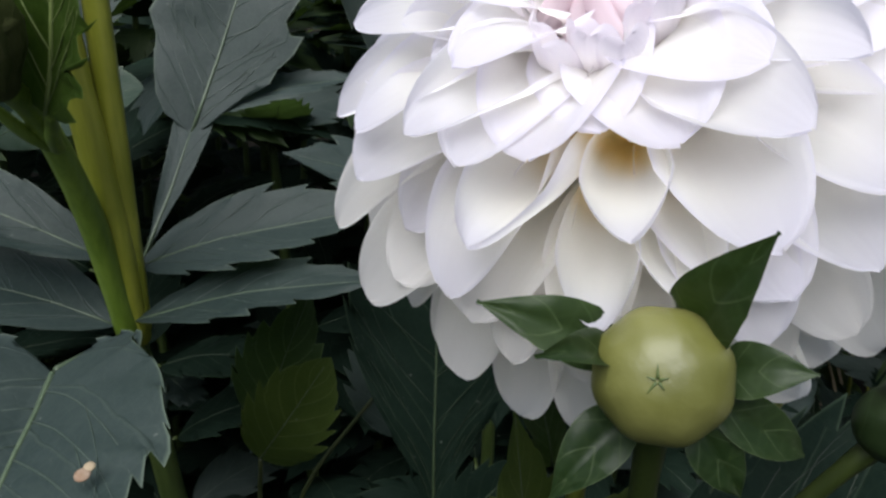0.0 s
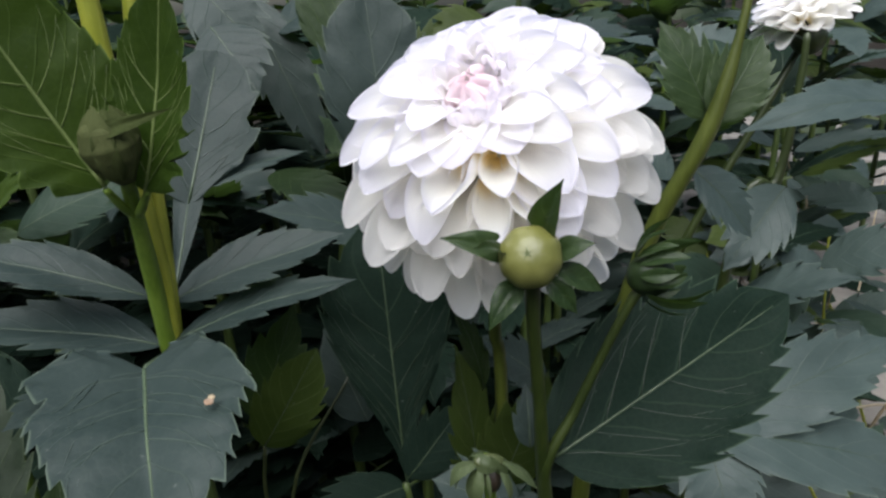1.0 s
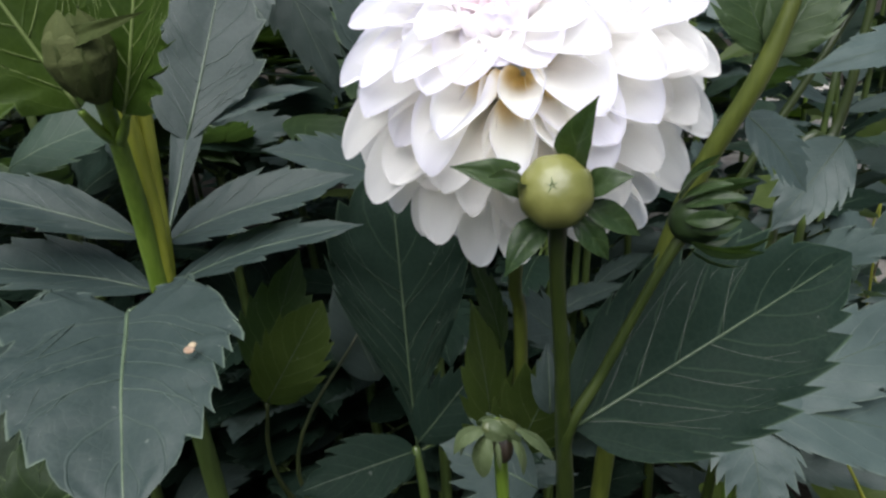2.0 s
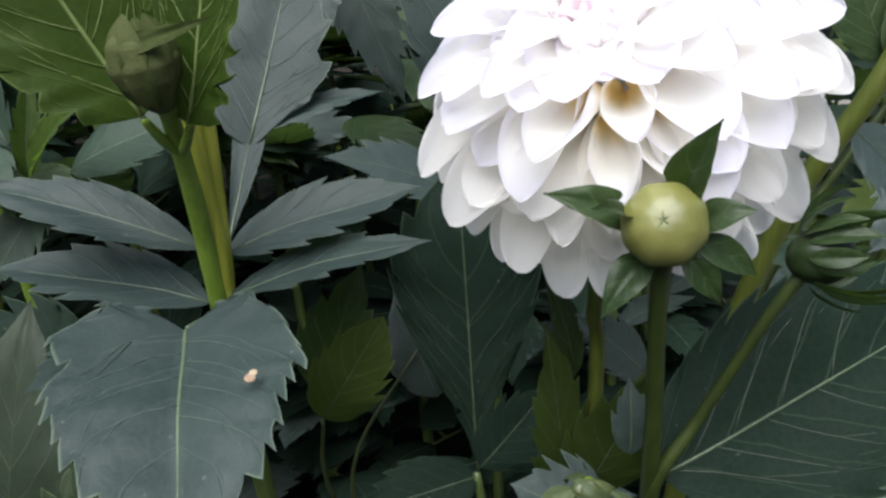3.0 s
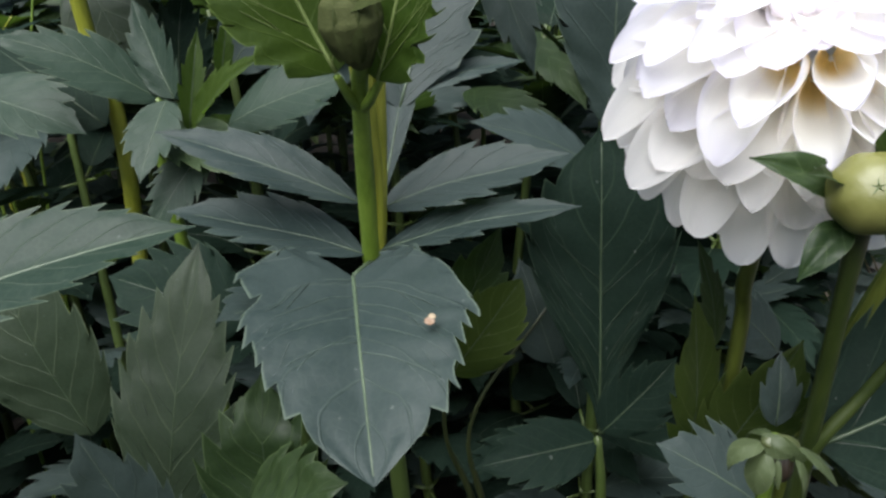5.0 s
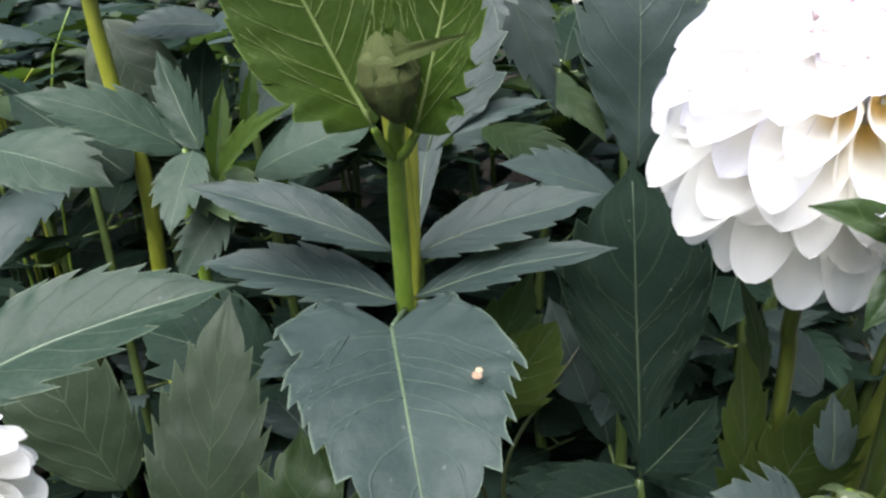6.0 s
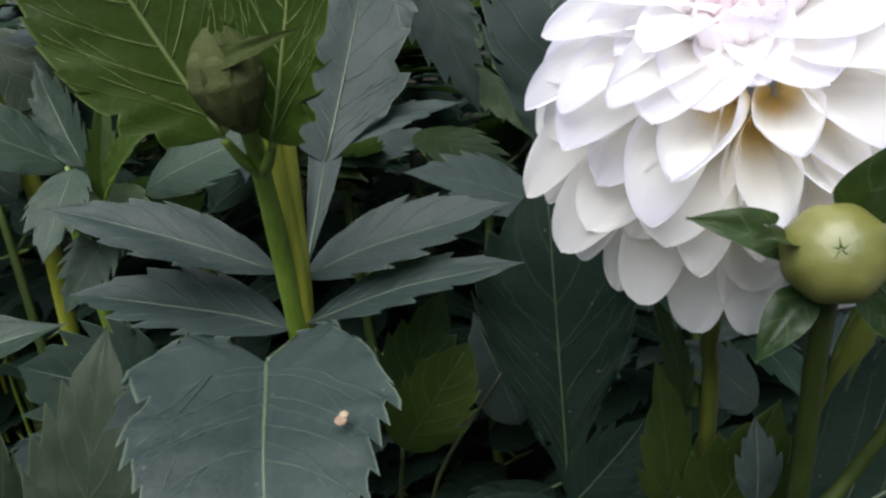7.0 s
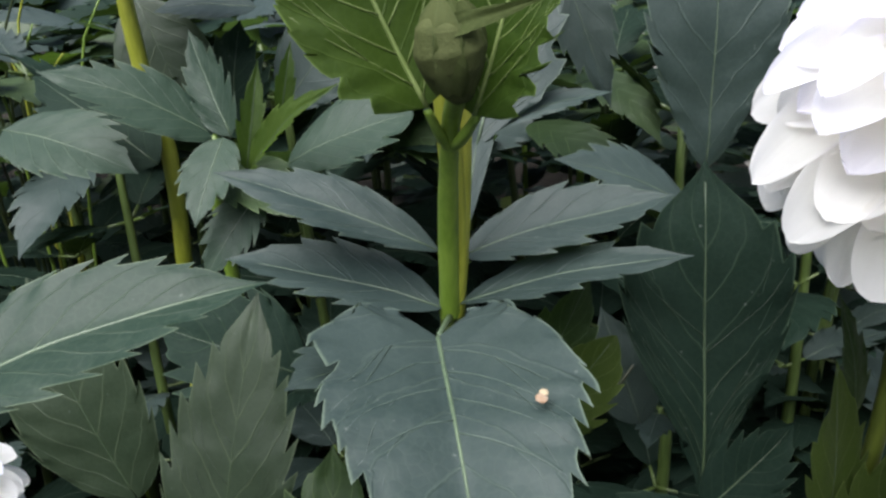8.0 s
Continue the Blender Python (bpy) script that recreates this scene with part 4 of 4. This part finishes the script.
for k in range(17):
    a = k * 2.4
    rim, _ = around(SB_AXIS, 1.45 + 0.15 * (k % 3), a)
    crown, _ = around(SB_AXIS, 0.45 + 0.30 * (k % 3), a + 0.2)
    leaf(sb, SB + rim * 0.0087 - SB_AXIS * 0.003, SB + crown * (0.0150 + 0.003 * (k % 4)), 0.0058, up=rim, mat=SEPAL_EDGED, teeth=3, tooth=0.0, seed=60 + k, name="sepal", ribs=False, bow=0.10, fold=0.35, q=0.8)
wither = thing("withered_bud", (0.03, 0.10, 0.0), "spent flower head with drooping pale green sepals and brown core", "flower bud")
WB = V((0.0165, 0.0770, 0.6230))
stem(wither, [(0.03, 0.10, 0.0), (0.03, 0.098, 0.3), (0.0190, 0.0850, 0.5850), WB + V((0, 0.003, 0))], [0.004, 0.0035, 0.0022, 0.0018])
wb = part("cap", ball_mesh("cap", WB, (1, 0.1, -0.22), 0.0030, 0.0056, flutes=4, depth=0.14), SEPAL_CAP, wither, "pale green cap of the head")
part("core", ball_mesh("core", WB + V((0.0006, -0.0008, -0.0058)), (0.05, -0.25, -1), 0.0034, 0.0056, flutes=9, depth=0.16), SPENT, wither, "dark brown withered core")
for k, (root, tip, wide, bend) in enumerate((
        ((-0.0036, -0.0012, -0.0008), (-0.0064, -0.0046, -0.0135), 0.0088, 0.16), ((-0.0040, 0.0002, 0.0004), (-0.0142, -0.0020, -0.0058), 0.0076, 0.24),
        ((0.0042, -0.0008, -0.0002), (0.0160, -0.0032, -0.0120), 0.0056, 0.10), ((0.0032, -0.0024, -0.0014), (0.0058, -0.0058, -0.0140), 0.0042, 0.14),
        ((-0.0036, 0.0012, -0.0006), (-0.0118, 0.0026, -0.0116), 0.0046, 0.20), ((0.0030, 0.0022, -0.0004), (0.0090, 0.0060, -0.0110), 0.0050, 0.18),
        ((-0.0012, 0.0030, 0.0002), (-0.0040, 0.0110, -0.0070), 0.0050, 0.22), ((-0.0014, -0.0028, -0.0022), (-0.0010, -0.0052, -0.0112), 0.0018, 0.10),
        ((-0.0050, 0.0010, 0.0024), (0.0016, -0.0040, -0.0012), 0.0064, 0.22), ((-0.0010, 0.0008, 0.0026), (0.0058, -0.0036, -0.0030), 0.0058, 0.20))):
    out = V((root[0], root[1], 0)).normalized()
    leaf(wb, WB + V(root), WB + V(tip), wide, up=out + V((0, -0.2, 0.6)), mat=SEPAL_PALE, teeth=3, tooth=0.0, seed=70 + k, name="sepal", ribs=False, bow=bend, fold=-0.25, q=0.8, twist=14 * (k % 3 - 1))
olive = thing("olive_leaves", (0.04, 0.22, 0.0), "olive-green upright leaves beside the flower stems", "plant")
stem(olive, [(0.03, 0.22, 0.0), (0.03, 0.215, 0.3), (0.0480, 0.2000, 0.4710)], [0.005, 0.004, 0.003])
leaf(olive, (0.0370, 0.2050, 0.5050), (0.0282, 0.1930, 0.6084), 0.034, up=(0.4, -1, 0.2), mat=LEAF_OLD, teeth=6, seed=80, p=0.7)
leaf(olive, (0.0490, 0.2000, 0.5120), (0.0770, 0.1900, 0.5870), 0.05, up=(0, -1, 0.3), mat=LEAF_OLD, teeth=6, seed=81)
leaf(olive, (0.0460, 0.2100, 0.5700), (0.0283, 0.1998, 0.6327), 0.018, up=(0.5, -1, 0.2), mat=LEAF_MID, teeth=6, seed=82)
leaf(olive, (0.0920, 0.2400, 0.5490), (0.0510, 0.2400, 0.5880), 0.032, up=(0, -0.8, 0.8), mat=LEAF_BLUE, teeth=6, seed=83)
leaf(olive, (0.0570, 0.1600, 0.5640), (0.0580, 0.1700, 0.5940), 0.018, up=(0, -1, 0.5), mat=LEAF_BLUE, teeth=4, seed=84)
leaf(olive, (0.0460, 0.1400, 0.5410), (0.0060, 0.1500, 0.5630), 0.045, up=(0, -0.5, 1), mat=LEAF_BLUE, teeth=6, seed=85)


# ---------------------------------------------------------------- towards the open edge of the bed
far = thing("white_dahlia", (0.30, 0.55, 0.0), "faded cream-white dahlia bloom seen from behind", "flower")
FAR_AT = V((0.4450, 0.5000, 0.7300))
stem(far, [(0.30, 0.55, 0.0), (0.31, 0.54, 0.4), FAR_AT - V((0, -0.01, 0.02))], [0.006, 0.005, 0.0035], mat=STEM_DULL)
flower_head(far, FAR_AT, (-0.3, 0.2, 0.9), 0.056, 60, seed=5, spread=98, base=STEM_DULL)
edge = thing("dahlia_plant", (0.2, 0.25, 0.0), "dahlia stem with pale grey-green leaves at the edge of the bed", "plant")
stem(edge, [(0.24, 0.30, 0.0), (0.235, 0.29, 0.35), (0.2430, 0.3000, 0.4490)], [0.006, 0.005, 0.003])
leaf(edge, (0.2430, 0.3000, 0.4470), (0.4720, 0.3000, 0.3550), 0.085, up=(0, -0.6, 1), mat=LEAF_GREY, teeth=8, seed=90)
leaf(edge, (0.2520, 0.3100, 0.4440), (0.4730, 0.3600, 0.4640), 0.075, up=(0, -0.8, 1), mat=LEAF_GREY, teeth=8, seed=91)
leaf(edge, (0.2440, 0.3000, 0.4440), (0.2370, 0.2500, 0.3850), 0.07, up=(0, -0.7, 1), mat=LEAF_GREY, teeth=8, seed=92)
leaf(edge, (0.4240, 0.3300, 0.6800), (0.2430, 0.2900, 0.6820), 0.050, up=(0, -0.55, 1), mat=LEAF_GREY, teeth=8, seed=93, bow=0.08)
leaf(edge, (0.1870, 0.2350, 0.7040), (0.1620, 0.2500, 0.7570), 0.045, up=(0.2, -1, 0.2), mat=LEAF_MID, teeth=7, seed=94)
leaf(edge, (0.1870, 0.2300, 0.7030), (0.2190, 0.2400, 0.7470), 0.040, up=(-0.2, -1, 0.2), mat=LEAF_MID, teeth=7, seed=95)
leaf(edge, (0.1950, 0.2600, 0.6690), (0.2310, 0.2500, 0.6240), 0.04, up=(0, -0.8, 0.8), mat=LEAF_GREY, teeth=7, seed=96)
leaf(edge, (0.3040, 0.3200, 0.6330), (0.2460, 0.3000, 0.5810), 0.05, up=(0, -0.8, 0.8), mat=LEAF_GREY, teeth=7, seed=97)
stem(edge, [(0.26, 0.40, 0.0), (0.2900, 0.3600, 0.5680), (0.3260, 0.3600, 0.6260), (0.3370, 0.3600, 0.7000), (0.3390, 0.3600, 0.7370)], [0.005, 0.004, 0.004, 0.003, 0.0025], mat=STEM_DULL)
near = thing("white_dahlia", (-0.230, 0.080, 0.0), "small white dahlia bloom among the low leaves", "flower")
NEAR_AT = V((-0.2200, 0.0660, 0.6440))
stem(near, [(-0.230, 0.080, 0.0), (-0.228, 0.078, 0.3), NEAR_AT - V((0, 0, 0.012))], [0.006, 0.005, 0.0038])
flower_head(near, NEAR_AT, (0.1, -0.2, 0.97), 0.0245, 84, seed=6)


# ---------------------------------------------------------------- the rest of the bed
def bush(at, height, seed, label, lean=(0, 0), nodes=7, size=1.0, full=True):
    """An upright leafy stem with pairs of toothed leaves, each on a short stalk."""
    rnd = random.Random(seed)
    at = V(at)
    top = at + V((lean[0], lean[1], height))
    ob = thing("dahlia_plant", at, label, "plant", "dahlia plants in the bed")
    mid = (at + top) / 2 + V((rnd.uniform(-0.02, 0.02), rnd.uniform(-0.02, 0.02), 0))
    stem(ob, [at, mid, top], [0.007, 0.0055, 0.003], mat=rnd.choice((STEM_DARK, STEM_DARK, STEM)), sides=8)
    for k in range(nodes):
        f = 0.22 + 0.76 * k / (nodes - 1)
        p = at.lerp(top, f)
        turn = rnd.uniform(0, 0.6) + k * math.pi / 2
        for half in (0, 1, 2):
            a = turn + half * 2.1 + rnd.uniform(-0.3, 0.3)
            out = V((math.cos(a), math.sin(a), rnd.uniform(0.0, 0.7) * (0.4 + f)))
            reach = size * rnd.uniform(0.10, 0.15) * (1.15 - 0.5 * f)
            start = p + out.normalized() * (0.02 if full else 0.002)
            tip = start + out.normalized() * reach + V((0, 0, -0.03 * (1 - f)))
            # mostly the leaf colour that has shade in it, to darken the depth
            leaf(ob, start, tip, reach * rnd.uniform(0.42, 0.6), up=V((0, 0, 1)) - out * 0.3, mat=rnd.choice((LEAF_SHADED, LEAF_SHADED, LEAF_SHADED, LEAF_BLUE)), teeth=7, seed=seed * 100 + k * 3 + half,
                 bow=rnd.uniform(0.03, 0.12), fold=rnd.uniform(0.05, 0.3), twist=rnd.uniform(-25, 25), cols=3, wave=0.02, ribs=full)
            if full:
                part("leaf_stalk", tube_mesh("leaf_stalk", [p, start], [0.0018, 0.0014], sides=6, steps=2), STEM_DARK, ob)
    return ob


kinds = [bush((-0.42, 0.62, 0.0), 0.70, 1, "leafy dahlia plant with dark toothed leaves", (0.02, -0.01)),
         bush((-0.08, 0.66, 0.0), 0.68, 2, "leafy dahlia plant with dark toothed leaves", (-0.02, 0.02)),
         bush((0.22, 0.60, 0.0), 0.66, 3, "leafy dahlia plant with grey-green toothed leaves", (0.01, 0.0))]
tall = [bush((-0.5, 1.2, 0.0), 0.98, 4, "tall leafy dahlia plant with green toothed leaves", (0.02, -0.01), 10, 1.35, False),
        bush((0.1, 1.25, 0.0), 1.02, 5, "tall leafy dahlia plant with green toothed leaves", (-0.02, 0.02), 10, 1.35, False)]
# those beside and behind the eye are unseen, added to block light from there
spots = [(-0.62, 0.48), (-0.24, 0.50), (0.04, 0.48), (-0.34, 0.74), (0.08, 0.72), (0.36, 0.80), (-0.55, 0.80), (-0.80, 0.66), (-0.18, 0.84),
         (-0.5, 0.22), (-0.46, -0.02), (-0.72, 0.1), (-0.62, -0.3), (0.42, -0.25), (0.08, -0.5), (-0.25, -0.48), (-1.0, 0.45), (0.46, 0.56), (0.62, 0.74), (-0.36, -0.22), (0.32, -0.12), (0.0, -0.40), (-0.2, -0.36), (0.2, -0.36), (0.26, 0.66), (-0.68, 0.62), (-0.42, 0.50), (-0.52, 0.58), (-0.12, 0.57), (0.17, 0.55), (-0.30, 0.62), (0.0, 0.62), (-0.70, 0.46), (-0.62, 0.72), (-0.46, 0.92), (-0.75, 0.9), (-0.95, 0.8), (-0.9, 0.60), (-0.3, 1.0), (-1.1, 0.62)]
rnd = random.Random(7)
for k, (x, y) in enumerate(spots):
    copy_thing(kinds[k % 3], pose(x, y, 0, 0, 0, rnd.uniform(0, 360)))
for row in range(4):
    for col in range(12):
        x, y = -1.5 + 0.30 * col + 0.15 * (row % 2) + rnd.uniform(-0.05, 0.05), 1.05 + 0.34 * row + rnd.uniform(-0.06, 0.06)
        if x < 1.1 + 0.25 * row:
            copy_thing(tall[(row + col) % 2], pose(x, y, 0, 0, 0, rnd.uniform(0, 360)))

# tall plants out of view at the sides, added to block low sky light
for k in range(14):
    a = math.radians(150 + 18.5 * k)
    x, y = 1.05 * math.cos(a) + rnd.uniform(-0.06, 0.06), -0.05 + 0.85 * math.sin(a) + rnd.uniform(-0.06, 0.06)
    if -0.55 < y < 0.1:
        copy_thing(tall[k % 2], pose(x, y, 0, 0, 0, rnd.uniform(0, 360)))

# low leaves that close the view to the soil, shade put into their colour
under = thing("undergrowth", (0, 0.3, 0), "dense low dahlia leaves in deep shade", "plant", kind="stuff")
under_pile = Pile()
for k in range(520):
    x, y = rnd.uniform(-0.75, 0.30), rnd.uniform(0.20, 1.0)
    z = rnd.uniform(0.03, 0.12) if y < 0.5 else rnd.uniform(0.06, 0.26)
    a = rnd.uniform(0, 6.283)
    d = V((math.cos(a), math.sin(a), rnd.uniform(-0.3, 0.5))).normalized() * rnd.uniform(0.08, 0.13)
    leaf(under_pile, (x, y, z), V((x, y, z)) + d, rnd.uniform(0.04, 0.065), up=(rnd.uniform(-0.4, 0.4), rnd.uniform(-0.9, 0.1), 1), mat=LEAF_SHADED, teeth=6, seed=500 + k, cols=3, ribs=False)

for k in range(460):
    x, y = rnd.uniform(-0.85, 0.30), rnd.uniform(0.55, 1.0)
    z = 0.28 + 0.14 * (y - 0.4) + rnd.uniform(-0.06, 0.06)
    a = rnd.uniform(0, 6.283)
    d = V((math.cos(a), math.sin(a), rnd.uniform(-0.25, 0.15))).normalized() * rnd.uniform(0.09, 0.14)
    leaf(under_pile, (x, y, z), V((x, y, z)) + d, rnd.uniform(0.05, 0.075), up=(rnd.uniform(-0.3, 0.3), rnd.uniform(-0.4, 0.3), 1), mat=LEAF_SHADED, teeth=6, seed=2500 + k, cols=3, ribs=False)

# unseen leaves below the view, added to keep light out of the gaps
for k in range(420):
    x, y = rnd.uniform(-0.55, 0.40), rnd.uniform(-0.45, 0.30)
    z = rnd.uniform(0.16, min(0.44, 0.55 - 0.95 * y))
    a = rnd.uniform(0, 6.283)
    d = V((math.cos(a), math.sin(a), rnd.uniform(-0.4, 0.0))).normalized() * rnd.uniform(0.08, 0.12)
    leaf(under_pile, (x, y, z), V((x, y, z)) + d, rnd.uniform(0.05, 0.075), up=(rnd.uniform(-0.3, 0.3), rnd.uniform(-0.4, 0.3), 1), mat=LEAF_SHADED, teeth=6, seed=4500 + k, cols=3, ribs=False)

under_pile.build(under)

distant = thing("distant_foliage", (0, 1.6, 0), "mass of green and olive leaves at the back of the bed", "plant", kind="stuff")
distant_pile = Pile()
for k in range(560):
    x, y = rnd.uniform(-2.2, 1.8), rnd.uniform(0.95, 2.3)
    z = rnd.uniform(0.10, 0.95)
    a = rnd.uniform(0, 6.283)
    d = V((math.cos(a), math.sin(a), rnd.uniform(-0.5, 0.5))).normalized() * rnd.uniform(0.12, 0.20)
    leaf(distant_pile, (x, y, z), V((x, y, z)) + d, rnd.uniform(0.07, 0.11), up=(rnd.uniform(-0.4, 0.4), rnd.uniform(-1.0, 0.2), 1), mat=rnd.choice((LEAF_MID, LEAF_PALE, LEAF_OLD, LEAF_SHADED)), teeth=6, seed=3500 + k, cols=2, ribs=False)

for k in range(420):
    x, y = rnd.uniform(-2.6, 2.2), rnd.uniform(2.2, 3.6)
    z = rnd.uniform(0.02, 1.0)
    a = rnd.uniform(0, 6.283)
    d = V((math.cos(a), math.sin(a), rnd.uniform(-0.5, 0.5))).normalized() * rnd.uniform(0.16, 0.26)
    leaf(distant_pile, (x, y, z), V((x, y, z)) + d, rnd.uniform(0.10, 0.16), up=(rnd.uniform(-0.4, 0.4), rnd.uniform(-1.0, 0.2), 1), mat=rnd.choice((LEAF_MID, LEAF_PALE, LEAF_OLD, LEAF_SHADED)), teeth=6, seed=5500 + k, cols=2, ribs=False)
distant_pile.build(distant)

# the leafy tops of the plants in the bed, which shade what is below
tops = thing("canopy_foliage", (-0.3, 0.8, 0), "close-set dark dahlia leaves over the middle of the bed", "plant", kind="stuff")
tops_pile = Pile()
for k in range(380):
    x, y = rnd.uniform(-0.95, 0.25), rnd.uniform(0.52, 1.15)
    z = rnd.uniform(0.60, 0.72) + 0.10 * (y - 0.5)
    a = rnd.uniform(0, 6.283)
    d = V((math.cos(a), math.sin(a), rnd.uniform(-0.5, 0.3))).normalized() * rnd.uniform(0.09, 0.14)
    leaf(tops_pile, (x, y, z), V((x, y, z)) + d, rnd.uniform(0.05, 0.08), up=(rnd.uniform(-0.4, 0.4), rnd.uniform(-0.6, 0.2), 1), mat=rnd.choice((LEAF_SHADED, LEAF_SHADED, LEAF_BLUE, LEAF_MID)), teeth=7, tooth=0.3, seed=6500 + k, cols=3, ribs=False)
tops_pile.build(tops)

border = thing("border_foliage", (0.4, 0.6, 0), "tangle of green leaves along the edge of the bed", "plant", kind="stuff")
border_pile = Pile()
for k in range(280):
    x, y = rnd.uniform(0.30, 0.85), rnd.uniform(0.42, 1.1)
    z = rnd.uniform(0.08, 0.74)
    a = rnd.uniform(0, 6.283)
    d = V((math.cos(a), math.sin(a), rnd.uniform(-0.4, 0.6))).normalized() * rnd.uniform(0.09, 0.15)
    leaf(border_pile, (x, y, z), V((x, y, z)) + d, rnd.uniform(0.04, 0.07), up=(rnd.uniform(-0.4, 0.4), rnd.uniform(-1.0, 0.1), 1), mat=rnd.choice((LEAF_GREY, LEAF_GREY, LEAF_PALE, LEAF_OLD)), teeth=6, seed=1500 + k, cols=3, ribs=False)
border_pile.build(border)

# dry stalks on the open soil
dry = thing("dry_stalks", (0.5, 0.7, 0), "dry straw-coloured and yellowing stalks on the soil", "straw", kind="stuff")
for k in range(60):
    x, y = rnd.uniform(0.40, 1.0), rnd.uniform(0.25, 1.0)
    a = rnd.uniform(0, 6.283)
    h = rnd.uniform(0.02, 0.50)
    e = V((x + math.cos(a) * 0.15, y + math.sin(a) * 0.15, h))
    part("stalk", tube_mesh("stalk", [(x, y, -0.01), (V((x, y, 0)) + e) / 2 + V((0, 0, 0.02)), e], [0.003, 0.0022, 0.0012], sides=6, steps=3), STRAW if k % 3 else STEM_YELLOW, dry)

# pale grass stalks that show between the leaves at the far side of the bed
grass = thing("dry_grass", (-0.62, 0.6, 0), "pale yellow-green grass stalks among the leaves", "grass", kind="stuff")
for k in range(20):
    x, y = rnd.uniform(-0.74, -0.50), rnd.uniform(0.50, 0.66)
    a = rnd.uniform(0, 6.283)
    reach = rnd.uniform(0.03, 0.10)
    e = V((x + math.cos(a) * reach, y + math.sin(a) * reach * 0.5, rnd.uniform(0.68, 0.80)))
    part("stalk", tube_mesh("stalk", [(x, y, -0.01), (x + rnd.uniform(-0.01, 0.01), y, 0.4), V((x, y, 0.62)).lerp(e, 0.4), e], [0.0022, 0.0018, 0.0014, 0.0008], sides=6, steps=3), (STEM_DULL, STEM_YELLOW, STEM, STEM_DULL)[k % 4], grass)
